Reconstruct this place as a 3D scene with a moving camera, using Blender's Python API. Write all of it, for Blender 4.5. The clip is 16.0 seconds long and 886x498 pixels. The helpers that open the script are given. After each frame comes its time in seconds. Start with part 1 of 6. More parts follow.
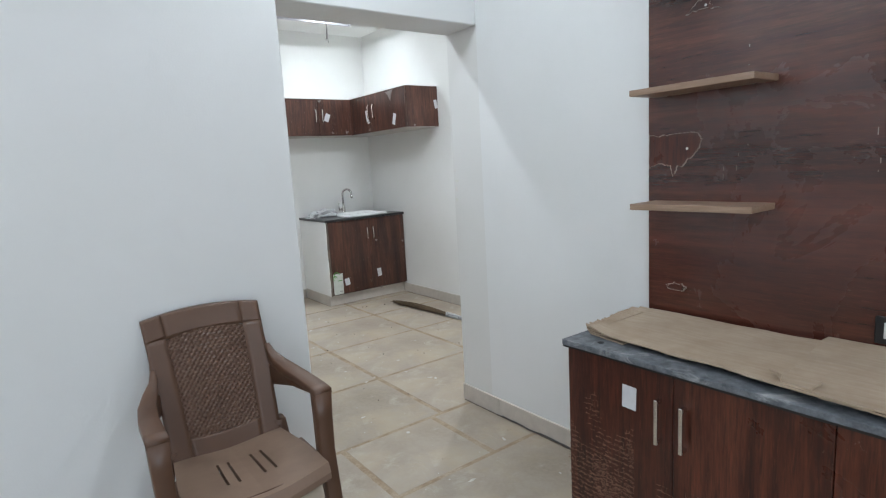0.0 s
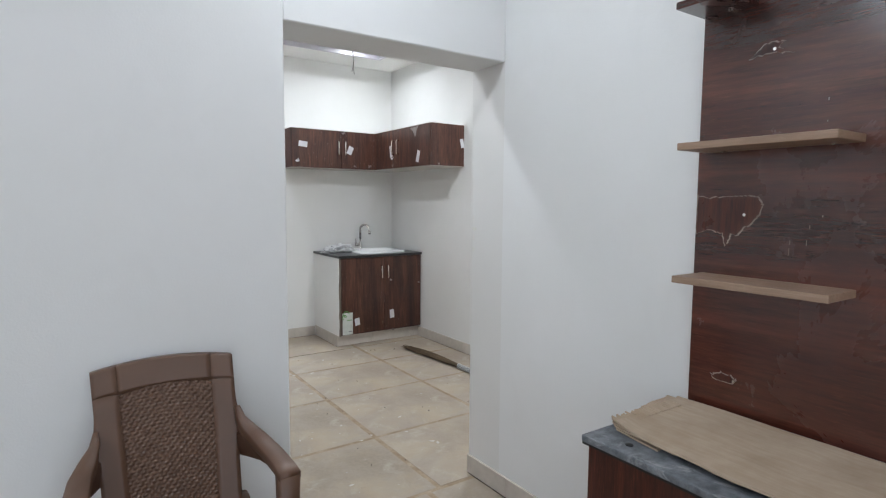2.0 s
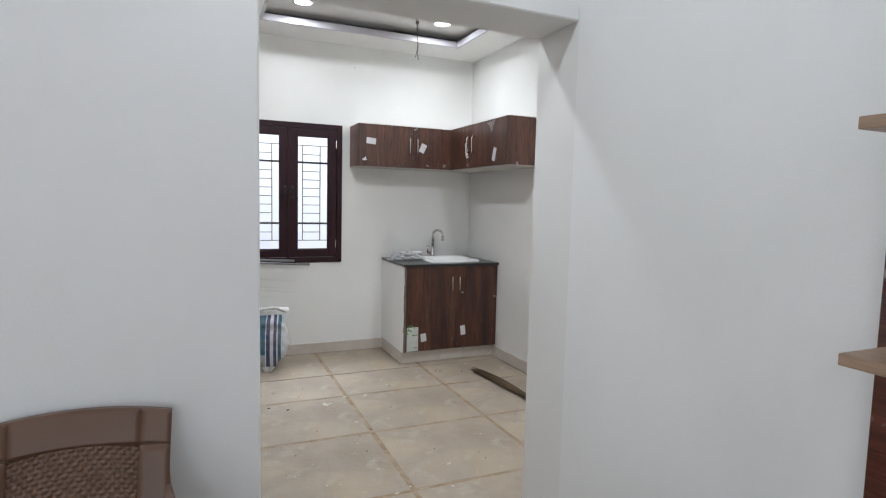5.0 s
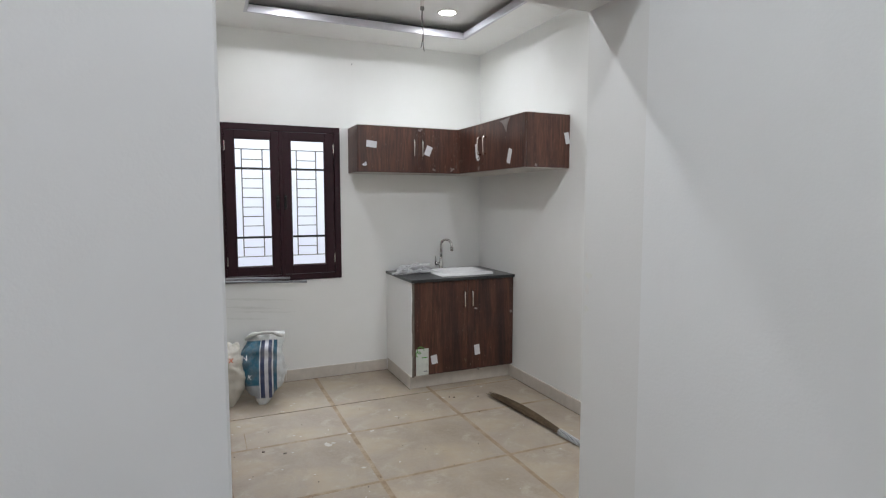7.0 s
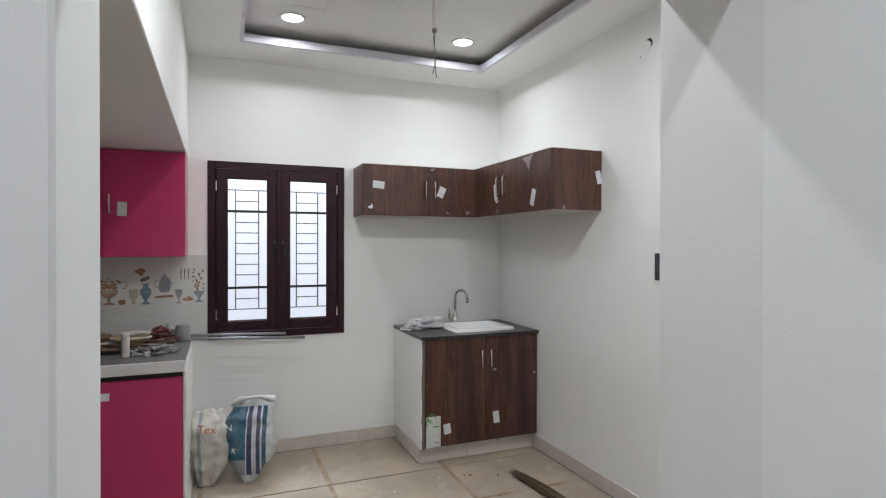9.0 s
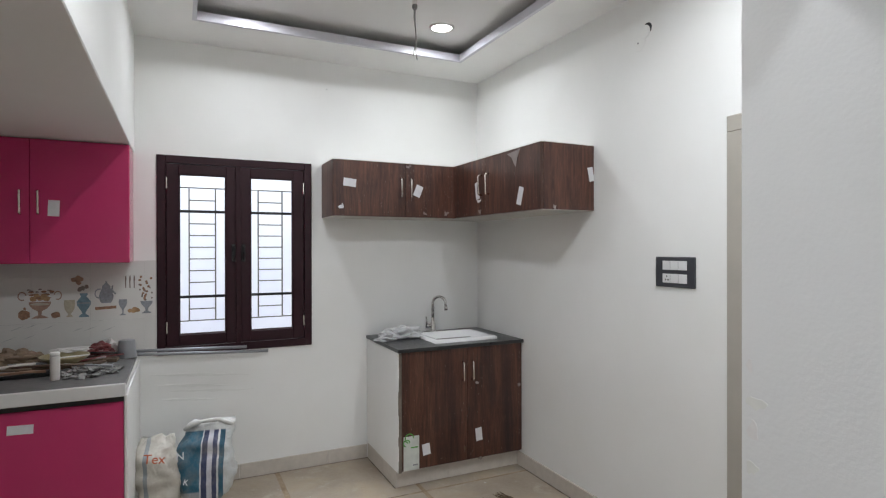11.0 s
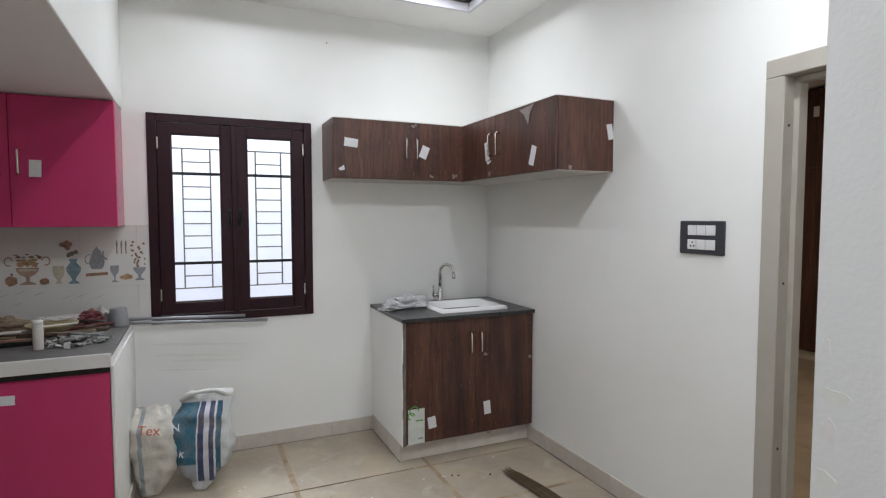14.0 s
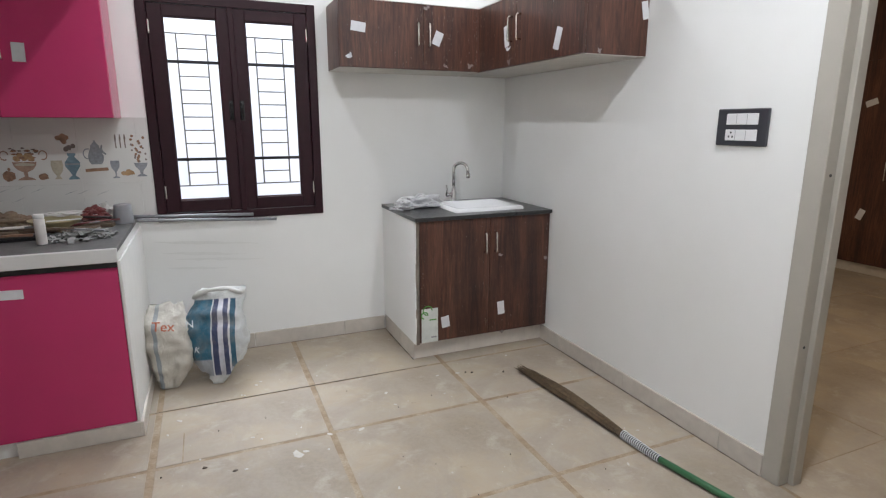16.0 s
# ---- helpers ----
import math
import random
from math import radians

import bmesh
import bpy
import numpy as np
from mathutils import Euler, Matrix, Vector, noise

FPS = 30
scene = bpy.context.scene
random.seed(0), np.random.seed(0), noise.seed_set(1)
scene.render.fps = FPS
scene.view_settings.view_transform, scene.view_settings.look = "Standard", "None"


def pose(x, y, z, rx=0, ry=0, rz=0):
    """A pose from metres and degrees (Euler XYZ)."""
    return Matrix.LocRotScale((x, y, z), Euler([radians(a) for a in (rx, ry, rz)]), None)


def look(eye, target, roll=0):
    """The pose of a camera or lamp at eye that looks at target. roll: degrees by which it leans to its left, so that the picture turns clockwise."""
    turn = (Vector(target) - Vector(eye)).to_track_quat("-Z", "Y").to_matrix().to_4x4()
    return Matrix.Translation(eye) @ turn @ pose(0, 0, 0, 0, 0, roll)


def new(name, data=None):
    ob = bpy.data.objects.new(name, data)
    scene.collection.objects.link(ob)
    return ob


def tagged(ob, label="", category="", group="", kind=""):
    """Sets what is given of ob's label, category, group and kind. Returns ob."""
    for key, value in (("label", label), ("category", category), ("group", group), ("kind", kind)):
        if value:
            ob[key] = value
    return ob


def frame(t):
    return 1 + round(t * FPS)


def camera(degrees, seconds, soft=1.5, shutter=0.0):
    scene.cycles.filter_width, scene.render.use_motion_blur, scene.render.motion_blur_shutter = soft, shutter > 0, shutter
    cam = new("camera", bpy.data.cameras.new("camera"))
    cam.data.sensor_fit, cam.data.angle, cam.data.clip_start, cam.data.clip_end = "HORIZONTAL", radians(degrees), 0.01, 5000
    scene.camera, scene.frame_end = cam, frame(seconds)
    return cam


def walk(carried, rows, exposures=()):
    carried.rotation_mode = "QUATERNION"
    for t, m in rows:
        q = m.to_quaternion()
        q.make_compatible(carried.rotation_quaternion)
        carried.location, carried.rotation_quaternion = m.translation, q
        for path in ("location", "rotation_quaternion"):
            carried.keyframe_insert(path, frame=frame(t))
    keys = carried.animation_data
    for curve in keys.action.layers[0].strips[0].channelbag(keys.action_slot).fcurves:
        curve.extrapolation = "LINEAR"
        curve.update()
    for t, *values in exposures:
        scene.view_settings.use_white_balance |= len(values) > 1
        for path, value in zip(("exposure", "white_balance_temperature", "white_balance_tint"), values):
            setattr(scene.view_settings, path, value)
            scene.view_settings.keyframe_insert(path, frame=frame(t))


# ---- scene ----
cam = camera(77.3, 16.0, soft=1.2)
PATH = [
    (0, (0.207, 0.144, 1.444), (1.382, 1.734, 1.141), -3.3),
    (0.5, (0.222, 0.162, 1.46), (1.31, 1.82, 1.202), -3.6),
    (1, (0.264, 0.195, 1.468), (1.345, 1.863, 1.25), -3.7),
    (1.5, (0.346, 0.26, 1.472), (1.468, 1.905, 1.281), -1.3),
    (2, (0.442, 0.358, 1.484), (1.557, 2.009, 1.313), 0.4),
    (2.5, (0.525, 0.435, 1.488), (1.62, 2.1, 1.317), -0.1),
    (3, (0.613, 0.5, 1.483), (1.645, 2.204, 1.309), -0.9),
    (3.5, (0.738, 0.558, 1.473), (1.678, 2.316, 1.311), -0.5),
    (4, (0.841, 0.613, 1.486), (1.69, 2.417, 1.323), 1.3),
    (4.2, (0.875, 0.638, 1.493), (1.691, 2.456, 1.322), 2.1),
    (6.5, (1.085, 1.172, 1.546), (1.869, 3.005, 1.385), 0.0),
    (7, (1.097, 1.278, 1.575), (1.894, 3.105, 1.403), 0.0),
    (7.5, (1.142, 1.398, 1.552), (1.939, 3.227, 1.409), 0.2),
    (8, (1.207, 1.521, 1.573), (1.988, 3.36, 1.484), 0.1),
    (8.5, (1.263, 1.635, 1.588), (2.021, 3.485, 1.531), 0.1),
    (9, (1.301, 1.749, 1.593), (2.053, 3.603, 1.58), 0.1),
    (9.5, (1.326, 1.87, 1.599), (2.1, 3.714, 1.622), 0.0),
    (12, (1.366, 2.145, 1.594), (2.269, 3.93, 1.562), -0.2),
    (12.5, (1.367, 2.163, 1.59), (2.283, 3.941, 1.548), -0.2),
    (13, (1.381, 2.189, 1.582), (2.3, 3.964, 1.529), -0.2),
    (13.5, (1.419, 2.219, 1.578), (2.306, 4.01, 1.496), -0.1),
    (14, (1.491, 2.268, 1.565), (2.306, 4.091, 1.452), -0.0),
    (14.5, (1.524, 2.314, 1.553), (2.29, 4.154, 1.39), 0.1),
    (15, (1.543, 2.341, 1.536), (2.302, 4.178, 1.313), 0.3),
    (15.5, (1.546, 2.369, 1.521), (2.29, 4.2, 1.212), 0.2),
    (16, (1.518, 2.401, 1.482), (2.284, 4.196, 1.044), 0.1),
]
EXPOSURES = [
    (0.0, 0.27, 6150, 6), (1.0, 0.17, 6200, 7), (2.0, 0.16, 6300, 9), (3.5, 0.20, 6350, 10), (6.5, -0.10, 6500, 10), (8.0, -0.12, 6500, 10), (9.5, -0.10, 6500, 10),
    (12.5, -0.06, 6500, 10), (14.0, -0.02, 6450, 10), (14.5, 0.02, 6450, 10), (15.0, 0.14, 6400, 11), (16.0, 0.26, 6450, 11),
]
walk(cam, [(t, look(eye, target, roll)) for t, eye, target, roll in PATH], EXPOSURES)

# ---- world, lights, exposure ----
world = bpy.data.worlds.new("world")
scene.world = world
world.use_nodes = True
sky = world.node_tree.nodes.new("ShaderNodeTexSky")
sky.sky_type, sky.sun_disc, sky.sun_elevation, sky.sun_rotation = "NISHITA", False, radians(40), radians(200)
world.node_tree.links.new(sky.outputs[0], world.node_tree.nodes["Background"].inputs[0])
world.node_tree.nodes["Background"].inputs[1].default_value = 0.1

# plan, in metres
YB = 6.17            # kitchen back wall
XR = 3.625           # kitchen right wall
XL = 2.217            # living-room right wall
WY0, WY1 = 2.462, 2.720   # wall between living room and kitchen
OPX, OPZ = 1.137, 2.155   # opening: left jamb, lintel
ZC = 2.976           # ceiling border
ZT = 3.082            # raised ceiling in the tray
XF, ZF = 1.102, 2.215    # loft slab over the counter: face and underside
XK = -1.0            # kitchen left wall
XW, YS = -1.9, -2.4  # living-room left wall and back wall
BX0, BX1, BY0, BY1 = 3.755, 8.25, 2.2, 7.6   # bedroom beyond the door
DY0, DY1, DZ = 2.98, 3.735, 2.121            # door opening in the kitchen right wall

KITCHEN_LIGHTS = [(1.75, 5.48), (2.96, 5.46), (1.75, 3.40), (2.96, 3.40)]
LIVING_LIGHTS = [(1.30, 1.85), (-1.0, 1.85), (1.30, -1.2), (-1.0, -1.2)]
BEDROOM_LIGHTS = [(5.6, 4.6)]


def disc_lamp(x, y, z, watts, colour, spread=180.0):
    lamp = bpy.data.lights.new("downlight_lamp", "AREA")
    lamp.shape, lamp.size, lamp.energy, lamp.color = "DISK", 0.11, watts, colour
    lamp.spread = radians(spread)
    new("downlight_lamp", lamp).matrix_world = Matrix.Translation((x, y, z))


for lx, ly in KITCHEN_LIGHTS:
    disc_lamp(lx, ly, ZT - 0.02, 7.4 if ly > 4.5 else 16.5, (0.905, 0.945, 1.0), 165.0)
for lx, ly in LIVING_LIGHTS:
    disc_lamp(lx, ly, ZC - 0.02, 8.8 if (lx > 0 and ly > 0) else 15.5, (0.875, 0.925, 1.0))
for lx, ly in BEDROOM_LIGHTS:
    disc_lamp(lx, ly, ZC - 0.02, 22.0, (1.0, 0.80, 0.58))
# cool daylight added behind the walker, from an unseen, assumed living-room window
day = bpy.data.lights.new("added_daylight", "AREA")
day.shape, day.size, day.size_y, day.energy, day.color = "RECTANGLE", 1.7, 1.3, 20.0, (0.78, 0.87, 1.0)
new("added_daylight", day).matrix_world = look((-0.2, YS - 0.05, 1.55), (-0.2, 2.0, 1.4))


# daylight through the kitchen window
day = bpy.data.lights.new("added_daylight", "AREA")
day.shape, day.size, day.size_y, day.energy, day.color = "RECTANGLE", 1.8, 1.0, 150.0, (0.84, 0.92, 1.0)
new("added_daylight", day).matrix_world = look((1.73, YB + 1.0, 3.3), (1.73, YB - 1.2, 0.4))


# ---- materials ----
def mat(name, build):
    m = bpy.data.materials.new(name)
    m.use_nodes = True
    nt = m.node_tree
    build(nt, nt.nodes["Principled BSDF"])
    return m


def nod(nt, kind, **inputs):
    n = nt.nodes.new("ShaderNode" + kind)
    for k, v in inputs.items():
        n.inputs[k.replace("_", " ")].default_value = v
    return n


def coords(nt, scale=(1, 1, 1), rot=(0, 0, 0)):
    tc = nt.nodes.new("ShaderNodeTexCoord")
    mp = nt.nodes.new("ShaderNodeMapping")
    mp.inputs["Scale"].default_value = scale
    mp.inputs["Rotation"].default_value = rot
    nt.links.new(tc.outputs["Object"], mp.inputs["Vector"])
    return mp.outputs[0]


def noise_of(nt, vec, scale, detail=4.0, rough=0.55, distort=0.0):
    n = nod(nt, "TexNoise", Scale=scale, Detail=detail, Roughness=rough, Distortion=distort)
    nt.links.new(vec, n.inputs["Vector"])
    return n.outputs["Fac"]


def ramp(nt, fac, stops):
    r = nt.nodes.new("ShaderNodeValToRGB")
    e = r.color_ramp.elements
    while len(e) < len(stops):
        e.new(0.5)
    for el, (p, c) in zip(e, stops):
        el.position = p
        el.color = (*c, 1) if len(c) == 3 else c
    nt.links.new(fac, r.inputs[0])
    return r.outputs[0]


def mixc(nt, fac, a, b, mode="MIX"):
    m = nt.nodes.new("ShaderNodeMix")
    m.data_type, m.blend_type = "RGBA", mode
    for sock, v in ((m.inputs[0], fac), (m.inputs[6], a), (m.inputs[7], b)):
        if isinstance(v, bpy.types.NodeSocket):
            nt.links.new(v, sock)
        else:
            sock.default_value = v if isinstance(v, (int, float)) else (*v, 1)
    return m.outputs[2]


def bump(nt, p, height, strength, dist=0.01):
    b = nod(nt, "Bump", Strength=strength, Distance=dist)
    nt.links.new(height, b.inputs["Height"])
    nt.links.new(b.outputs[0], p.inputs["Normal"])


def set_rough(nt, p, fac, lo, hi):
    m = nt.nodes.new("ShaderNodeMapRange")
    m.inputs[3].default_value, m.inputs[4].default_value = lo, hi
    nt.links.new(fac, m.inputs[0])
    nt.links.new(m.outputs[0], p.inputs["Roughness"])


def plain(name, colour, rough=0.5, metal=0.0, var=0.08, scale=30.0, bumpy=0.0, spec=0.5):
    def build(nt, p):
        v = coords(nt)
        f = noise_of(nt, v, scale)
        g = noise_of(nt, v, scale / 9)
        dark = tuple(c * (1 - 2 * var) for c in colour)
        c1 = ramp(nt, f, [(0.3, dark), (0.7, colour)])
        c = mixc(nt, 0.5, c1, ramp(nt, g, [(0.3, colour), (0.75, dark)]))
        nt.links.new(c, p.inputs["Base Color"])
        p.inputs["Metallic"].default_value = metal
        p.inputs["Specular IOR Level"].default_value = spec
        set_rough(nt, p, g, max(0.02, rough - 0.08), min(1, rough + 0.08))
        if bumpy:
            bump(nt, p, f, bumpy, 0.004)
    return mat(name, build)


def paint(name, colour, smudge):
    """Matt wall paint with roller texture, faint patches and rubbed marks."""
    def build(nt, p):
        v = coords(nt)
        patch = noise_of(nt, v, 1.1, 5, 0.6)
        mid = noise_of(nt, coords(nt, (1, 1, 0.55)), 4.0, 6, 0.65, 0.6)
        fine = noise_of(nt, v, 130, 3)
        a = mixc(nt, ramp(nt, patch, [(0.35, (0, 0, 0)), (0.7, (1, 1, 1))]), colour, tuple(c * f for c, f in zip(colour, (0.955, 0.955, 0.945))))
        c = mixc(nt, ramp(nt, mid, [(0.56, (0, 0, 0)), (0.82, (0.6, 0.6, 0.6))]), a, smudge)
        nt.links.new(c, p.inputs["Base Color"])
        set_rough(nt, p, mid, 0.5, 0.72)
        p.inputs["Specular IOR Level"].default_value = 0.3
        wave = noise_of(nt, v, 14, 2)
        s = nod(nt, "Math")
        s.operation = "MULTIPLY_ADD"
        nt.links.new(wave, s.inputs[0])
        s.inputs[1].default_value = 1.2
        nt.links.new(fine, s.inputs[2])
        bump(nt, p, s.outputs[0], 0.12, 0.004)
    return mat(name, build)


def laminate(name, dark, mid, light, along, rough, worn, film=0.5, figure=7.0, streak=0.75, stretch=0.07, coat=0.15):
    """Wood-print laminate: long grain along one axis, streaks, cloudy film and scuffs."""
    st = {"z": (1, 1, stretch), "y": (1, stretch, 1), "x": (stretch, 1, 1)}[along]
    def build(nt, p):
        v = coords(nt, st)
        big = noise_of(nt, v, figure, 6, 0.6, 0.9)
        fine = noise_of(nt, v, 75, 5, 0.7, 0.3)
        hair = noise_of(nt, v, 240, 2, 0.6)
        c = ramp(nt, big, [(0.28, dark), (0.5, mid), (0.74, light)])
        c = mixc(nt, ramp(nt, fine, [(0.35, (streak, streak, streak)), (0.62, (0, 0, 0))]), c, dark)
        c = mixc(nt, ramp(nt, hair, [(0.57, (0, 0, 0)), (0.72, (0.4, 0.4, 0.4))]), c, light)
        u = coords(nt)
        cloud = noise_of(nt, u, 2.6, 6, 0.65, 0.5)
        c = mixc(nt, ramp(nt, cloud, [(0.48, (0, 0, 0)), (0.78, (0.06 * film + 0.01,) * 3)]), c, (0.32, 0.26, 0.25))
        scr = noise_of(nt, coords(nt, (1, 1, 1)), 38, 9, 0.82, 1.2)
        where = noise_of(nt, u, 5.0, 2)
        m = nt.nodes.new("ShaderNodeMath")
        m.operation = "MULTIPLY"
        nt.links.new(ramp(nt, scr, [(0.63, (0, 0, 0)), (0.68, (1, 1, 1))]), m.inputs[0])
        nt.links.new(ramp(nt, where, [(0.52, (0, 0, 0)), (0.66, (worn, worn, worn))]), m.inputs[1])
        c = mixc(nt, m.outputs[0], c, (0.5, 0.42, 0.36))
        nt.links.new(c, p.inputs["Base Color"])
        set_rough(nt, p, cloud, rough - 0.12, rough + 0.16)
        p.inputs["Coat Weight"].default_value = coat
        p.inputs["Coat Roughness"].default_value = 0.16
        bump(nt, p, fine, 0.06, 0.002)
    return mat(name, build)


def tile_build(nt, p):
    oi = nt.nodes.new("ShaderNodeObjectInfo")
    v = coords(nt)
    cloud = noise_of(nt, v, 1.7, 7, 0.62, 0.5)
    grain = noise_of(nt, v, 46, 6, 0.7)
    a = ramp(nt, cloud, [(0.3, (0.27, 0.218, 0.166)), (0.5, (0.355, 0.30, 0.242)), (0.72, (0.44, 0.395, 0.338))])
    r = ramp(nt, oi.outputs["Random"], [(0.0, (0.88, 0.87, 0.85)), (1.0, (1.0, 1.0, 1.0))])
    a = mixc(nt, 1.0, a, r, "MULTIPLY")
    a = mixc(nt, ramp(nt, grain, [(0.42, (0.25, 0.25, 0.25)), (0.6, (0, 0, 0))]), a, (0.40, 0.34, 0.26))
    dust = noise_of(nt, v, 5.5, 8, 0.72, 0.7)
    a = mixc(nt, ramp(nt, dust, [(0.52, (0, 0, 0)), (0.72, (0.38, 0.38, 0.38))]), a, (0.60, 0.555, 0.485))
    smear = noise_of(nt, coords(nt, (1, 0.45, 1), (0, 0, 0.6)), 3.2, 9, 0.75, 1.0)
    a = mixc(nt, ramp(nt, smear, [(0.55, (0, 0, 0)), (0.62, (0.14, 0.14, 0.14)), (0.7, (0, 0, 0))]), a, (0.72, 0.69, 0.63))
    ochre = noise_of(nt, v, 2.3, 5, 0.7, 0.4)
    a = mixc(nt, ramp(nt, ochre, [(0.46, (0, 0, 0)), (0.68, (0.62, 0.62, 0.62))]), a, (0.40, 0.31, 0.20))
    drops = noise_of(nt, v, 17, 5, 0.6, 0.4)
    a = mixc(nt, ramp(nt, drops, [(0.70, (0, 0, 0)), (0.745, (0.5, 0.5, 0.5))]), a, (0.74, 0.72, 0.69))
    lime = noise_of(nt, coords(nt, (1, 0.6, 1), (0, 0, 0.9)), 6.5, 7, 0.7, 0.8)
    a = mixc(nt, ramp(nt, lime, [(0.66, (0, 0, 0)), (0.78, (0.2, 0.2, 0.2))]), a, (0.72, 0.70, 0.66))
    dark = noise_of(nt, coords(nt, (1, 1, 1), (0, 0, 1)), 9, 4, 0.6)
    a = mixc(nt, ramp(nt, dark, [(0.69, (0, 0, 0)), (0.76, (0.6, 0.6, 0.6))]), a, (0.20, 0.155, 0.115))
    nt.links.new(a, p.inputs["Base Color"])
    set_rough(nt, p, dust, 0.36, 0.78)
    bump(nt, p, grain, 0.035, 0.003)


def cloth_bag(name, base, alt, stripes, low=None):
    def build(nt, p):
        v = coords(nt)
        weave = noise_of(nt, v, 160, 2)
        dirt = noise_of(nt, v, 9, 6, 0.65)
        sep = nt.nodes.new("ShaderNodeSeparateXYZ")
        nt.links.new(v, sep.inputs[0])
        mr = nt.nodes.new("ShaderNodeMapRange")
        mr.inputs[1].default_value, mr.inputs[2].default_value = -0.17, 0.17
        nt.links.new(sep.outputs[0], mr.inputs[0])
        r = nt.nodes.new("ShaderNodeValToRGB")
        r.color_ramp.interpolation = "CONSTANT"
        e = r.color_ramp.elements
        while len(e) < len(stripes):
            e.new(0.5)
        for el, (pos, col) in zip(e, stripes):
            el.position, el.color = pos, (*col, 1)
        nt.links.new(mr.outputs[0], r.inputs[0])
        mz = ramp(nt, sep.outputs[2], alt)
        c = r.outputs[0]
        if low:
            gate = ramp(nt, sep.outputs[2], [(0.0, (1, 1, 1)), (low[0], (1, 1, 1)), (low[0] + 0.006, (0, 0, 0)), (1.0, (0, 0, 0))])
            side = ramp(nt, mr.outputs[0], [(0.0, (1, 1, 1)), (low[1], (1, 1, 1)), (low[1] + 0.01, (0, 0, 0)), (1.0, (0, 0, 0))])
            c = mixc(nt, mixc(nt, 1.0, gate, side, "MULTIPLY"), c, low[2])
        c = mixc(nt, mz, c, base)
        c = mixc(nt, ramp(nt, dirt, [(0.45, (0, 0, 0)), (0.75, (0.55, 0.55, 0.55))]), c, (0.33, 0.29, 0.235))
        nt.links.new(c, p.inputs["Base Color"])
        p.inputs["Roughness"].default_value = 0.5
        crease = noise_of(nt, coords(nt, (1, 1, 0.6), (0, 0.5, 0)), 26, 6, 0.65, 1.2)
        s = nod(nt, "Math")
        s.operation = "MULTIPLY_ADD"
        nt.links.new(crease, s.inputs[0])
        s.inputs[1].default_value = 4.0
        nt.links.new(weave, s.inputs[2])
        bump(nt, p, s.outputs[0], 0.5, 0.004)
    return mat(name, build)


def glass_build(nt, p):
    p.inputs["Transmission Weight"].default_value = 1.0
    p.inputs["Roughness"].default_value = 0.02
    p.inputs["IOR"].default_value = 1.02
    p.inputs["Base Color"].default_value = (0.95, 0.96, 1.0, 1)


def glow(name, colour, strength):
    def build(nt, p):
        p.inputs["Emission Color"].default_value = (*colour, 1)
        p.inputs["Emission Strength"].default_value = strength
        p.inputs["Base Color"].default_value = (0.8, 0.8, 0.8, 1)
    return mat(name, build)


def distance_build(nt, p):
    v = coords(nt)
    f = noise_of(nt, v, 0.8, 2)
    c = ramp(nt, f, [(0.3, (0.82, 0.85, 1.0)), (0.7, (0.97, 0.98, 1))])
    nt.links.new(c, p.inputs["Emission Color"])
    p.inputs["Emission Strength"].default_value = 0.60
    p.inputs["Base Color"].default_value = (0.25, 0.26, 0.28, 1)


M_LIVING = paint("living_wall_paint", (0.81, 0.815, 0.81), (0.76, 0.765, 0.755))
M_KITCHEN = paint("kitchen_wall_paint", (0.85, 0.85, 0.832), (0.81, 0.806, 0.78))
# separate paint on the return, greyed further to stand for its dimmer light
M_REVEAL = paint("opening_return_shaded_paint", (0.77, 0.766, 0.748), (0.735, 0.73, 0.71))
M_CEIL = paint("ceiling_paint", (0.86, 0.855, 0.84), (0.78, 0.775, 0.76))
M_TRAY = paint("tray_ceiling_paint", (0.81, 0.80, 0.785), (0.77, 0.76, 0.745))
M_LIP = plain("tray_lip_silver_paint", (0.62, 0.61, 0.66), 0.3, 0.0, 0.05, 20)
# near-black colour puts the recess's shade into the cove
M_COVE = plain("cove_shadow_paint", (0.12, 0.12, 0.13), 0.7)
M_TILE = mat("floor_tile_dusty", tile_build)
def grout_build(nt, p):
    v = coords(nt)
    a = noise_of(nt, v, 6, 6, 0.7)
    b = noise_of(nt, v, 90, 3)
    c = ramp(nt, a, [(0.30, (0.23, 0.165, 0.11)), (0.46, (0.31, 0.232, 0.155)), (0.62, (0.42, 0.345, 0.26))])
    c = mixc(nt, ramp(nt, b, [(0.4, (0.35, 0.35, 0.35)), (0.6, (0, 0, 0))]), c, (0.24, 0.17, 0.10))
    nt.links.new(c, p.inputs["Base Color"])
    p.inputs["Roughness"].default_value = 0.9
    bump(nt, p, b, 0.5, 0.003)


M_GROUT = mat("grout_sand", grout_build)
M_SKIRT = plain("skirting_tile", (0.63, 0.575, 0.51), 0.45, 0, 0.12, 18, 0.1)
M_WALNUT = laminate("walnut_laminate", (0.022, 0.0075, 0.005), (0.096, 0.033, 0.019), (0.185, 0.076, 0.044), "z", 0.42, 0.9, 0.5, 9.0)
M_RAWEDGE = plain("raw_plaster_edge", (0.24, 0.20, 0.165), 0.9, 0, 0.3, 70, 0.4)
M_EDGE = plain("dark_edge_band", (0.04, 0.016, 0.011), 0.5)
M_PANEL = laminate("mahogany_panel_laminate", (0.011, 0.0035, 0.0025), (0.080, 0.021, 0.013), (0.17, 0.054, 0.034), "y", 0.24, 0.06, 0.5, 4.5, 0.5, 0.07, 0.55)
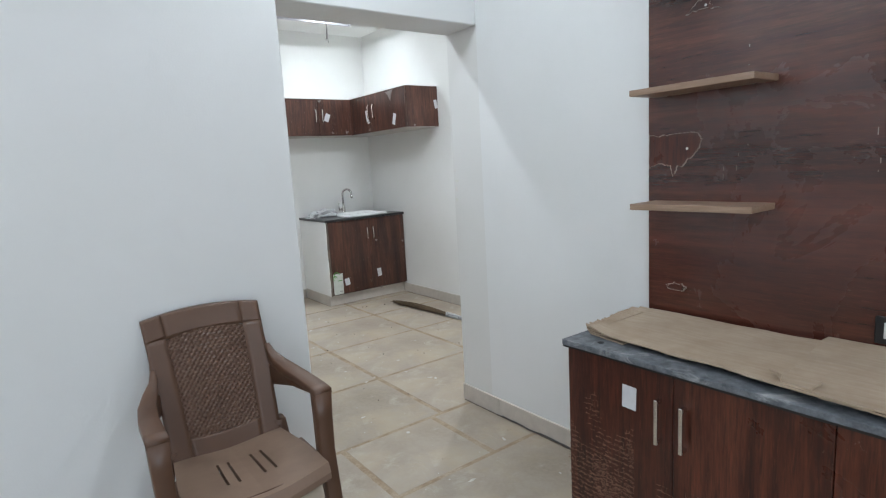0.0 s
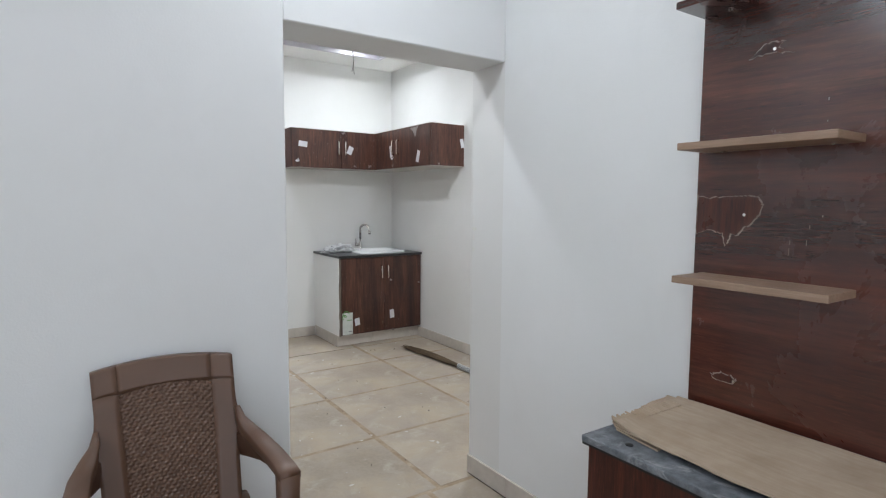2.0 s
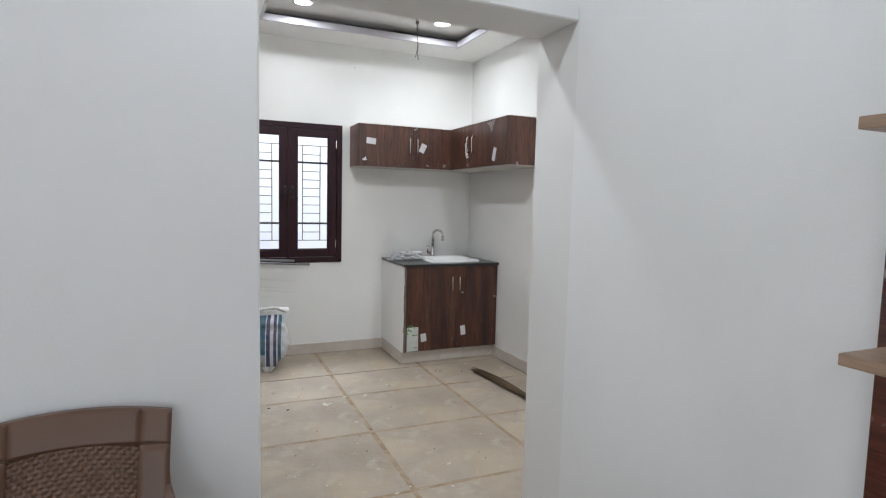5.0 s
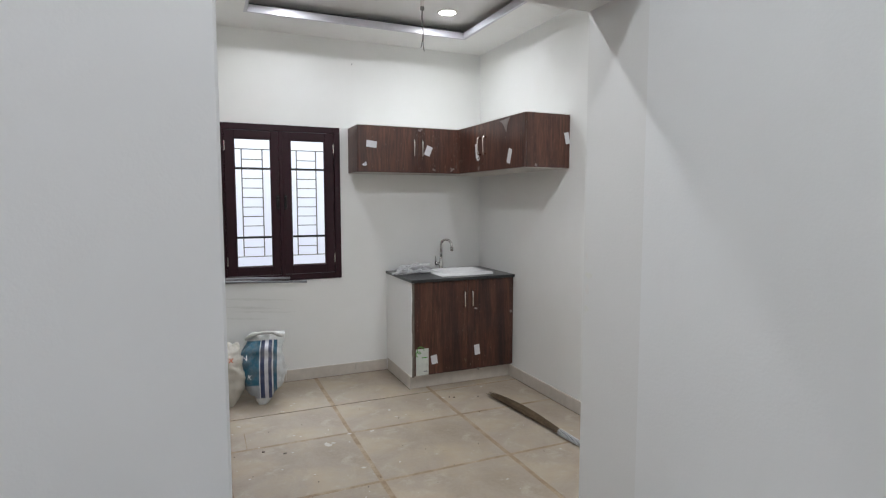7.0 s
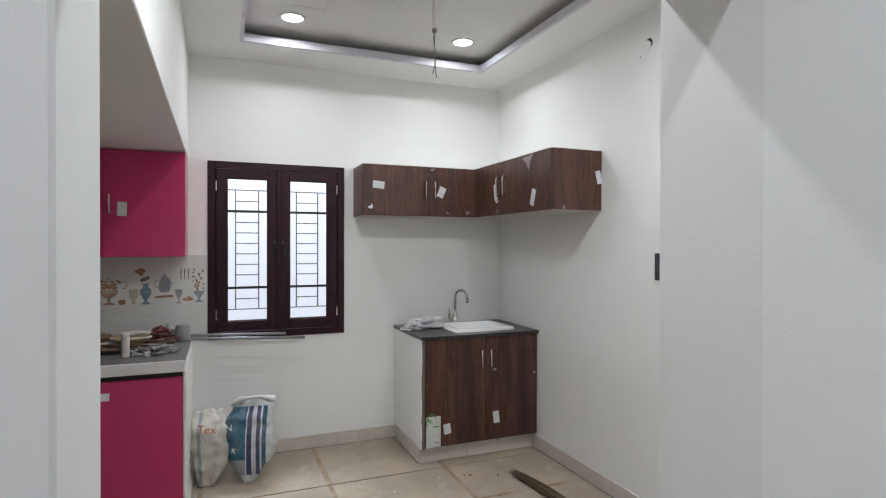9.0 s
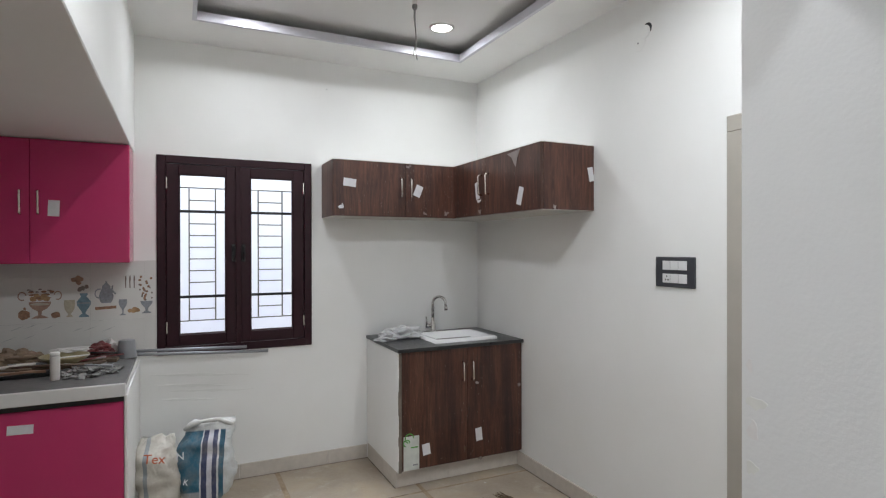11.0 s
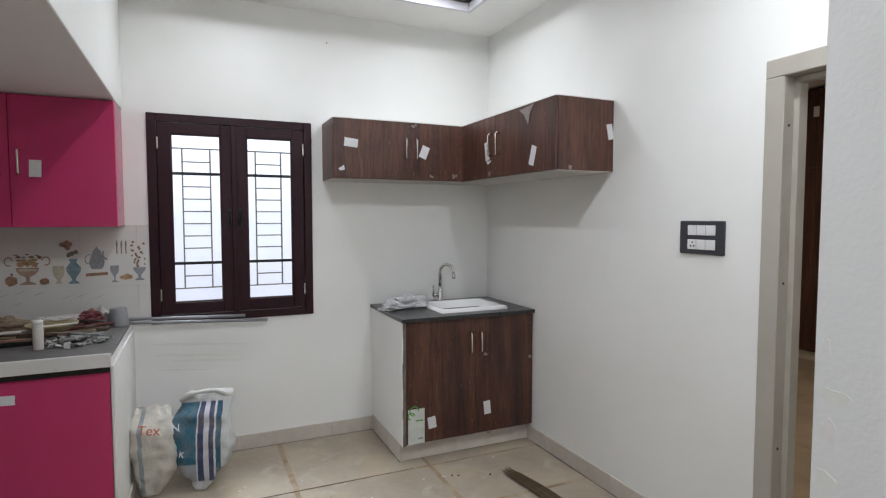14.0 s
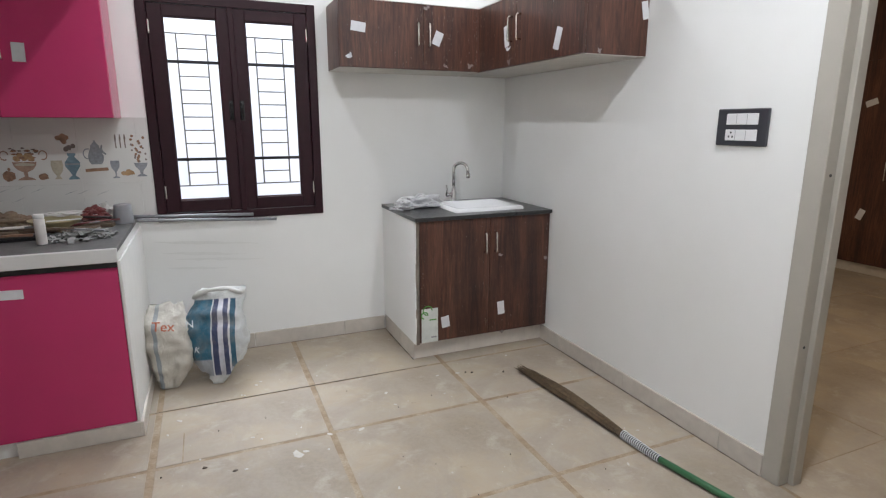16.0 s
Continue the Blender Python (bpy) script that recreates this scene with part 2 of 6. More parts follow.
M_CONSOLE = laminate("mahogany_door_laminate", (0.012, 0.003, 0.002), (0.082, 0.019, 0.010), (0.17, 0.046, 0.024), "z", 0.30, 0.9, 0.1)
M_SHELF = laminate("shelf_wood_laminate", (0.23, 0.14, 0.09), (0.35, 0.235, 0.16), (0.46, 0.33, 0.235), "y", 0.5, 0.3)
M_PINK = plain("pink_gloss_laminate", (0.53, 0.04, 0.145), 0.20, 0, 0.05, 5)
M_WHITE = plain("white_board", (0.78, 0.77, 0.74), 0.5, 0, 0.05, 14)
# darker copy of the white board, carries the shade below the wall cabinets
M_UNDER = plain("shaded_white_board", (0.62, 0.595, 0.55), 0.6, 0, 0.1, 14)
M_MARBLE = plain("white_marble_edge", (0.72, 0.71, 0.69), 0.35, 0, 0.08, 12)
M_GRANITE = plain("black_granite", (0.040, 0.041, 0.043), 0.3, 0, 0.35, 240)
def dusty_granite_build(nt, p):
    v = coords(nt)
    a = ramp(nt, noise_of(nt, v, 24, 6, 0.7), [(0.35, (0.075, 0.083, 0.095)), (0.65, (0.20, 0.215, 0.235))])
    d = noise_of(nt, coords(nt, (1, 0.5, 1)), 11, 8, 0.72, 0.8)
    a = mixc(nt, ramp(nt, d, [(0.56, (0, 0, 0)), (0.68, (0.8, 0.8, 0.8))]), a, (0.44, 0.445, 0.45))
    nt.links.new(a, p.inputs["Base Color"])
    set_rough(nt, p, d, 0.25, 0.7)


M_GRANITE_D = mat("dusty_grey_granite", dusty_granite_build)
M_GRANITE_K = plain("dusty_kitchen_granite", (0.14, 0.135, 0.13), 0.6, 0, 0.25, 30)
M_CHROME = plain("chrome", (0.72, 0.71, 0.69), 0.14, 1.0, 0.03, 20)
M_STEEL = plain("brushed_steel", (0.78, 0.75, 0.70), 0.24, 1.0, 0.05, 60)
M_CERAMIC = plain("white_ceramic", (0.80, 0.80, 0.80), 0.12, 0, 0.02, 8)
M_MAHOG = plain("window_mahogany_paint", (0.030, 0.0065, 0.0115), 0.42, 0, 0.22, 26, 0.04, 0.3)
M_GRILLE = plain("grille_steel", (0.16, 0.155, 0.145), 0.5, 0.2)
M_BLACK = plain("black_plastic", (0.016, 0.016, 0.017), 0.4)
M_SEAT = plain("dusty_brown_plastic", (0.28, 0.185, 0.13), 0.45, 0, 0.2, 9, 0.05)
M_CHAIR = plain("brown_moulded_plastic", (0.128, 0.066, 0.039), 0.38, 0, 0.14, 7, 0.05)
def card_build(nt, p):
    v = coords(nt, (1, 0.12, 1))
    flute = noise_of(nt, v, 60, 2)
    cloud = noise_of(nt, coords(nt), 8, 6, 0.65)
    c = ramp(nt, cloud, [(0.3, (0.40, 0.305, 0.215)), (0.7, (0.50, 0.40, 0.30))])
    c = mixc(nt, ramp(nt, flute, [(0.4, (0.25, 0.25, 0.25)), (0.6, (0, 0, 0))]), c, (0.34, 0.24, 0.15))
    nt.links.new(c, p.inputs["Base Color"])
    p.inputs["Roughness"].default_value = 0.88
    bump(nt, p, flute, 0.35, 0.003)


M_CARD = mat("corrugated_cardboard", card_build)
M_CARDEDGE = plain("cardboard_edge", (0.30, 0.20, 0.115), 0.9, 0, 0.2, 90, 0.5)
M_PAPER = plain("white_paper_sticker", (0.72, 0.72, 0.74), 0.6, 0, 0.08, 40)
M_LEAFLET = plain("pale_green_leaflet", (0.66, 0.69, 0.64), 0.5, 0, 0.12, 25)
M_GREY = plain("grey_print", (0.30, 0.30, 0.31), 0.6)
M_GREEN = plain("green_print", (0.10, 0.34, 0.06), 0.5)
M_SCUFF = plain("scuffed_laminate", (0.34, 0.27, 0.22), 0.7, 0, 0.3, 60)
M_FILM = plain("torn_plastic_film", (0.33, 0.28, 0.265), 0.2, 0, 0.15, 30)
M_PVC = plain("grey_pvc", (0.26, 0.265, 0.28), 0.4, 0, 0.1, 15)
M_PLASTIC_BAG = plain("milky_plastic_bag", (0.50, 0.50, 0.505), 0.28, 0, 0.1, 25)
M_FRAME_D = plain("greige_door_frame_paint", (0.45, 0.42, 0.365), 0.45, 0, 0.07, 8)
M_SWITCH = plain("graphite_switch_plate", (0.045, 0.047, 0.055), 0.3)
M_SWITCHW = plain("white_switch_module", (0.75, 0.75, 0.75), 0.35, 0, 0.02)
M_BRISTLE = plain("grass_bristles", (0.16, 0.105, 0.055), 0.85, 0, 0.4, 60)
M_HANDLEG = plain("green_plastic_handle", (0.035, 0.135, 0.055), 0.4)
M_WRAPD = plain("dark_cord", (0.07, 0.07, 0.08), 0.6)
M_BTILE = plain("cream_wall_tile", (0.72, 0.71, 0.68), 0.16, 0, 0.06, 4)
M_DECAL_BLUE = plain("glaze_blue", (0.22, 0.33, 0.39), 0.2, 0, 0.25, 90)
M_DECAL_BROWN = plain("glaze_brown", (0.44, 0.26, 0.17), 0.2, 0, 0.35, 90)
M_DECAL_ORANGE = plain("glaze_orange", (0.56, 0.36, 0.20), 0.2, 0, 0.3, 90)
M_DECAL_GREY = plain("glaze_grey", (0.36, 0.38, 0.41), 0.2, 0, 0.25, 90)
M_DECAL_SAND = plain("glaze_sand", (0.60, 0.54, 0.42), 0.2, 0, 0.2, 90)
M_DECAL_ROSE = plain("glaze_rose", (0.52, 0.34, 0.26), 0.2, 0, 0.3, 90)
M_DECAL_DARK = plain("glaze_dark", (0.22, 0.18, 0.16), 0.2)
M_RED = plain("red_wrapper", (0.20, 0.045, 0.045), 0.4, 0, 0.25, 30)
M_BAGW = plain("white_woven_bag", (0.62, 0.61, 0.58), 0.6, 0, 0.1, 40, 0.3)
M_YELLOWB = plain("faded_yellow_plastic", (0.40, 0.34, 0.19), 0.5, 0, 0.2)
M_SCRAPBAG = plain("brown_packing_paper", (0.27, 0.195, 0.13), 0.8, 0, 0.3, 20)
M_PLANK = plain("offcut_wood", (0.17, 0.115, 0.075), 0.75, 0, 0.3, 22)
M_RUBBLE = plain("grey_scraps", (0.34, 0.335, 0.32), 0.75, 0, 0.3, 35)
M_WIRE = plain("wire_insulation", (0.12, 0.11, 0.10), 0.5)
M_CONDUIT = plain("white_conduit", (0.66, 0.62, 0.58), 0.4)
M_INK_RED = plain("orange_red_print", (0.55, 0.13, 0.06), 0.6)
M_INK_WHITE = plain("white_print", (0.72, 0.74, 0.76), 0.6)
M_PEELRIM = plain("torn_laminate_rim", (0.46, 0.37, 0.31), 0.8, 0, 0.3, 60)
M_WORN = plain("worn_laminate", (0.36, 0.20, 0.13), 0.7, 0, 0.4, 50)
M_GLASS = mat("window_glass", glass_build)
M_LED = glow("downlight_diffuser", (1.0, 0.98, 0.94), 9.0)
M_DIST = mat("daylight_distance", distance_build)
M_SACK_B = cloth_bag("blue_striped_sack", (0.58, 0.585, 0.575), [(0.0, (1, 1, 1)), (0.045, (1, 1, 1)), (0.05, (0, 0, 0)), (0.488, (0, 0, 0)), (0.494, (1, 1, 1))],
                     [(0.0, (0.022, 0.12, 0.19)), (0.455, (0.60, 0.62, 0.63)), (0.48, (0.035, 0.048, 0.115)), (0.57, (0.55, 0.55, 0.60)), (0.65, (0.035, 0.048, 0.12)),
                      (0.725, (0.62, 0.63, 0.64)), (0.755, (0.022, 0.10, 0.16)), (0.835, (0.55, 0.57, 0.57))], (0.14, 0.45, (0.33, 0.35, 0.38)))
M_SACK_W = cloth_bag("dirty_white_sack", (0.52, 0.49, 0.43), [(0.0, (0, 0, 0)), (0.44, (0, 0, 0)), (0.5, (0.6, 0.6, 0.6)), (1.0, (0.8, 0.8, 0.8))],
                     [(0.0, (0.52, 0.49, 0.43)), (0.34, (0.25, 0.28, 0.30)), (0.41, (0.52, 0.49, 0.43)), (1.0, (0.52, 0.49, 0.43))])


# ---- mesh helpers ----
AT = {}


def slab(bm, x0, x1, y0, y1, z0, z1, bevel=0.0, seg=1):
    m = Matrix.LocRotScale(((x0 + x1) / 2, (y0 + y1) / 2, (z0 + z1) / 2), None, (abs(x1 - x0), abs(y1 - y0), abs(z1 - z0)))
    made = bmesh.ops.create_cube(bm, size=1, matrix=m)
    if bevel:
        edges = {e for v in made["verts"] for e in v.link_edges}
        bmesh.ops.bevel(bm, geom=list(edges), offset=bevel, segments=seg, affect="EDGES", profile=0.5)
    return bm


def box(x0, x1, y0, y1, z0, z1, bevel=0.0, seg=1):
    return slab(bmesh.new(), x0, x1, y0, y1, z0, z1, bevel, seg)


def tube(bm, pts, r, sides=10, caps=True):
    """A round tube along points; r is one radius or one for each point."""
    pts = [Vector(p) for p in pts]
    rs = r if isinstance(r, (list, tuple)) else [r] * len(pts)
    rings = []
    ref = Vector((0.13, 0.31, 0.94))
    for i, p in enumerate(pts):
        t = (pts[min(i + 1, len(pts) - 1)] - pts[max(i - 1, 0)]).normalized()
        if abs(t.dot(ref)) > 0.95:
            ref = Vector((0.9, 0.3, 0.1))
        a = t.cross(ref).normalized()
        b = t.cross(a)
        rings.append([bm.verts.new(p + (a * math.cos(k * math.tau / sides) + b * math.sin(k * math.tau / sides)) * rs[i]) for k in range(sides)])
    for u, w in zip(rings, rings[1:]):
        for k in range(sides):
            bm.faces.new((u[k], u[(k + 1) % sides], w[(k + 1) % sides], w[k]))
    if caps:
        bm.faces.new(rings[0][::-1])
        bm.faces.new(rings[-1])
    return bm


def sweep(bm, pts, sizes, side, round_=0.3):
    """A rounded bar along points; sizes are (width along side, thickness)."""
    pts = [Vector(p) for p in pts]
    side = Vector(side).normalized()
    rings = []
    for i, p in enumerate(pts):
        t = (pts[min(i + 1, len(pts) - 1)] - pts[max(i - 1, 0)]).normalized()
        n = t.cross(side).normalized()
        w, h = sizes[i][0] / 2, sizes[i][1] / 2
        c = min(w, h) * round_
        prof = [(w, -h + c), (w, h - c), (w - c, h), (-w + c, h), (-w, h - c), (-w, -h + c), (-w + c, -h), (w - c, -h)]
        rings.append([bm.verts.new(p + side * a + n * b) for a, b in prof])
    for u, v in zip(rings, rings[1:]):
        for k in range(8):
            bm.faces.new((u[k], u[(k + 1) % 8], v[(k + 1) % 8], v[k]))
    bm.faces.new(rings[0][::-1])
    bm.faces.new(rings[-1])
    return bm


def lathe(bm, prof, centre, sides=24):
    """A turned shape: prof is a list of (radius, height)."""
    rings = []
    for r, z in prof:
        rings.append([bm.verts.new((centre[0] + r * math.cos(k * math.tau / sides), centre[1] + r * math.sin(k * math.tau / sides), centre[2] + z)) for k in range(sides)])
    for u, v in zip(rings, rings[1:]):
        for k in range(sides):
            bm.faces.new((u[k], u[(k + 1) % sides], v[(k + 1) % sides], v[k]))
    bm.faces.new(rings[0][::-1])
    bm.faces.new(rings[-1])
    return bm


def mesh_of(name, bm, material, smooth=False):
    bmesh.ops.recalc_face_normals(bm, faces=bm.faces)
    me = bpy.data.meshes.new(name)
    for f in bm.faces:
        f.smooth = smooth
    bm.to_mesh(me)
    bm.free()
    me.materials.append(material)
    return me


def thing(name, at, label, category, group=""):
    ob = new(name)
    ob.empty_display_size = 0.05
    ob.location = at
    AT[ob.name] = Vector(at)
    return tagged(ob, label, category, group)


def part(name, bm, material, parent, label="", smooth=False):
    ob = new(name, mesh_of(name, bm, material, smooth))
    ob.parent = parent
    if parent.name in AT:
        ob.matrix_parent_inverse = Matrix.Translation(-AT[parent.name])
    return tagged(ob, label)


def solid(name, bm, material, label, category, group="", smooth=False):
    return tagged(new(name, mesh_of(name, bm, material, smooth)), label, category, group)


def setting(name, bm, material, label, category):
    return tagged(new(name, mesh_of(name, bm, material)), label, category, kind="structure")


# ---- the large structure ----
T = 0.13
floor = setting("floor", box(XW - T, BX1 + T, YS - T, BY1 + T, -0.12, -0.0016), M_GROUT, "cement and sand bed with dirty tile joints", "floor")

bm = box(XW, OPX, WY0, WY1 - 0.004, 0, ZC + 0.2, 0.006)
slab(bm, OPX - 0.002, XL + 0.001, WY0, WY1 - 0.004, OPZ, ZC + 0.2, 0.005)
setting("wall_between", bm, M_LIVING, "white painted wall with a wide open doorway", "wall")
bm = box(XK, OPX - 0.006, WY1 - 0.004, WY1, 0, ZC + 0.2)
slab(bm, OPX - 0.006, XL - 0.001, WY1 - 0.004, WY1, OPZ + 0.006, ZC + 0.2)
setting("wall_kitchen_front", bm, M_KITCHEN, "cream painted back of the dividing wall", "wall")
setting("wall_living_right", box(XL, XL + T, YS, WY0, 0, ZC + 0.2), M_LIVING, "white painted wall beside the opening", "wall")
corner_wall = setting("wall_opening_reveal", box(XL, XL + T, WY0, WY1 - 0.004, 0, ZC + 0.2), M_REVEAL, "off-white painted return of the opening, greyed for dimmer light", "wall")
setting("wall_kitchen_side", box(XL + T, XR, WY1 - 0.14, WY1, 0, ZC + 0.2), M_KITCHEN, "short cream painted wall", "wall")
# wall out of view; its opening is made up for the added daylight
bm = box(XW - T, XL, YS - T, YS, 0, 0.9)
slab(bm, XW - T, XL, YS - T, YS, 2.2, ZC + 0.2)
slab(bm, XW - T, -1.1, YS - T, YS, 0.9, 2.2)
slab(bm, 0.7, XL, YS - T, YS, 0.9, 2.2)
setting("wall_living_back", bm, M_LIVING, "unseen white wall with a made-up window opening", "wall")
setting("wall_living_left", box(XW - T, XW, YS, WY0, 0, ZC + 0.2), M_LIVING, "white painted wall", "wall")
setting("wall_kitchen_left", box(XK - T, XK, WY1, YB + T, 0, ZC + 0.2), M_KITCHEN, "cream painted wall", "wall")

WX0, WX1, WZ0, WZ1 = 1.228, 2.236, 0.893, 2.214
bm = box(XK - T, WX0 + 0.01, YB, YB + T, 0, ZC + 0.2)
slab(bm, WX1 - 0.01, XR + T, YB, YB + T, 0, ZC + 0.2)
slab(bm, WX0 + 0.01, WX1 - 0.01, YB, YB + T, 0, WZ0 + 0.01)
slab(bm, WX0 + 0.01, WX1 - 0.01, YB, YB + T, WZ1 - 0.01, ZC + 0.2)
setting("wall_kitchen_back", bm, M_KITCHEN, "cream painted wall with a window", "wall")

bm = box(XR, BX0, DY1 + 0.07, YB, 0, ZC + 0.2)
slab(bm, XR, BX0, WY1 - 0.14, DY0 - 0.07, 0, ZC + 0.2)
slab(bm, XR, BX0, DY0 - 0.07, DY1 + 0.07, DZ + 0.06, ZC + 0.2)
setting("wall_kitchen_right", bm, M_KITCHEN, "cream painted wall with a doorway", "wall")

setting("loft_slab", box(XK, XF, WY1, YB, ZF, ZC + 0.1, 0.004), M_KITCHEN, "painted loft slab boxed in above the counter", "loft")

# kitchen ceiling: border, silver lip, cove with its shade painted dark, raised middle
TX0, TX1, TY0, TY1 = 1.455, 3.236, 3.10, 5.735
bm = box(XF, TX0, WY1, YB, ZC, ZC + 0.05)
slab(bm, TX1, XR, WY1, YB, ZC, ZC + 0.05)
slab(bm, TX0, TX1, TY1, YB, ZC, ZC + 0.05)
slab(bm, TX0, TX1, WY1, TY0, ZC, ZC + 0.05)
setting("ceiling", bm, M_CEIL, "white false ceiling border with a stepped tray", "ceiling")
bm = bmesh.new()
L = 0.02
slab(bm, TX0 - L, TX0 + 0.004, TY0, TY1, ZC - 0.003, ZC + 0.05)
slab(bm, TX1 - 0.004, TX1 + L, TY0, TY1, ZC - 0.003, ZC + 0.05)
slab(bm, TX0 - L, TX1 + L, TY1 - 0.004, TY1 + L, ZC - 0.003, ZC + 0.05)
slab(bm, TX0 - L, TX1 + L, TY0 - L, TY0 + 0.004, ZC - 0.003, ZC + 0.05)
setting("ceiling_tray_lip", bm, M_LIP, "silver grey painted lip round the ceiling tray", "ceiling trim")
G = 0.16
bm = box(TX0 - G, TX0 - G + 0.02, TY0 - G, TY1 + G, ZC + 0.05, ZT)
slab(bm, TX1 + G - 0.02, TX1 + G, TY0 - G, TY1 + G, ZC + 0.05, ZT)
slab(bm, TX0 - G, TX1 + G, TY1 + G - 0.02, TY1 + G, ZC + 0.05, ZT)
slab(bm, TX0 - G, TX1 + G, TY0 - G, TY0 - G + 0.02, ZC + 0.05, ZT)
setting("ceiling_cove", bm, M_COVE, "unlit cove behind the tray lip, recess shade painted dark", "ceiling trim")
setting("ceiling_tray", box(TX0 - 0.3, TX1 + 0.3, TY0 - 0.3, TY1 + 0.3, ZT, ZT + 0.04), M_TRAY, "off-white raised middle of the false ceiling", "ceiling")
setting("ceiling_living", box(XW - T, XL + T, YS - T, WY0 + 0.002, ZC, ZC + 0.05), M_CEIL, "white ceiling", "ceiling")

tray = bpy.data.objects["ceiling_tray"]
# four thin white strips on the raised ceiling
for x0, x1, y0, y1 in ((1.72, 1.93, 5.285, 5.325), (1.82, 1.97, 5.085, 5.13), (1.93, 1.965, 5.13, 5.285), (2.57, 2.70, 4.80, 4.84)):
    part("filler_patch", box(x0, x1, y0, y1, ZT - 0.003, ZT + 0.001, 0.001), M_WHITE, tray, "thin white strip")

# bedroom shell beyond the door
bm = box(BX1, BX1 + T, BY0, BY1, 0, ZC + 0.2)
slab(bm, BX0, BX1 + T, BY1, BY1 + T, 0, ZC + 0.2)
slab(bm, BX0, BX1 + T, BY0 - T, BY0, 0, ZC + 0.2)
slab(bm, BX0 - T, BX0, YB + T, BY1, 0, ZC + 0.2)
setting("wall_bedroom", bm, M_KITCHEN, "cream painted walls of the next room", "wall")
setting("ceiling_bedroom", box(XR + 0.02, BX1 + T, BY0, BY1 + T, ZC + 0.002, ZC + 0.06), M_CEIL, "white ceiling of the next room", "ceiling")

# door frame
frame_door = thing("door_1", (XR, (DY0 + DY1) / 2, 0), "greige painted wooden door frame, door leaf not hung", "door frame")
frame_door["kind"] = "structure"
FY = 3.815
for nm, y0, y1 in (("far_jamb", DY1, FY), ("near_jamb", DY0 - 0.08, DY0)):
    part(nm, box(XR - 0.012, XR + 0.105, y0, y1, 0, DZ, 0.004), M_FRAME_D, frame_door)
part("head", box(XR - 0.012, XR + 0.105, DY0 - 0.08, FY, DZ, 2.195, 0.004), M_FRAME_D, frame_door)
part("rebate_stop", box(XR + 0.05, XR + 0.103, DY1 - 0.022, DY1 + 0.002, 0, DZ - 0.022, 0.003), M_FRAME_D, frame_door)
part("rebate_stop", box(XR + 0.05, XR + 0.103, DY0 - 0.002, DY1, DZ - 0.022, DZ + 0.002, 0.003), M_FRAME_D, frame_door)
for z in (0.62, 1.30, 1.93):
    part("screw_head", lathe(bmesh.new(), [(0.006, 0), (0.006, 0.003)], (0, 0, 0), 10), M_BLACK, frame_door).matrix_local = Matrix.Translation(-AT[frame_door.name]) @ pose(XR + 0.022, DY1 + 0.001, z, 90)


# smudges of filler and dirt on the corner of the opening
M_STAIN_Y = plain("yellowish_filler", (0.785, 0.78, 0.725), 0.6, 0, 0.06, 60)
M_STAIN_P = plain("pinkish_filler", (0.80, 0.775, 0.745), 0.6, 0, 0.06, 60)
rng = random.Random(5)
for y, z, ry, rz, m in ((2.690, 1.340, 0.024, 0.012, M_STAIN_Y), (2.697, 1.292, 0.014, 0.022, M_STAIN_P), (2.699, 1.232, 0.016, 0.016, M_STAIN_Y), (2.702, 1.40, 0.008, 0.014, M_STAIN_P)):
    bm = bmesh.new()
    f = bm.faces.new([bm.verts.new((XL - 0.0005, y + ry * math.cos(k * 0.5236) * rng.uniform(0.45, 1.0), z + rz * math.sin(k * 0.5236) * rng.uniform(0.45, 1.0))) for k in range(12)])
    ex = bmesh.ops.extrude_face_region(bm, geom=[f])
    bmesh.ops.translate(bm, vec=(0.002, 0, 0), verts=[g for g in ex["geom"] if isinstance(g, bmesh.types.BMVert)])
    part("filler_smudge", bm, m, corner_wall)


back_wall = bpy.data.objects["wall_kitchen_back"]
# shadows of the grey pipes, painted on the wall as thin darker streaks
M_PIPE_SHADE = plain("grey_pipe_shade", (0.805, 0.805, 0.775), 0.7, 0, 0.05, 25)
rng = random.Random(6)
for x0, x1, z, drop in ((1.19, 1.80, 0.772, 0.055), (1.22, 1.72, 0.70, 0.05), (1.30, 1.83, 0.655, 0.045), (1.25, 1.60, 0.60, 0.03)):
    top, low = [], []
    for k in range(13):
        f = k / 12
        x, zz = x0 + (x1 - x0) * f, z - drop * f + rng.uniform(-0.003, 0.003)
        h = 0.011 * math.sin(math.pi * min(0.97, f + 0.03)) * rng.uniform(0.4, 1.0) + 0.001
        top.append((x, zz + h)), low.append((x, zz - h))
    bm = bmesh.new()
    f = bm.faces.new([bm.verts.new((x, YB - 0.0012, zz)) for x, zz in top + low[::-1]])
    ex = bmesh.ops.extrude_face_region(bm, geom=[f])
    bmesh.ops.translate(bm, vec=(0, 0.002, 0), verts=[g for g in ex["geom"] if isinstance(g, bmesh.types.BMVert)])
    part("cement_streak", bm, M_PIPE_SHADE, back_wall)
part("nail_hole", lathe(bmesh.new(), [(0.004, 0), (0.004, 0.002)], (0, 0, 0), 8), M_BLACK, back_wall).matrix_local = pose(2.352, YB, 2.774, 90)


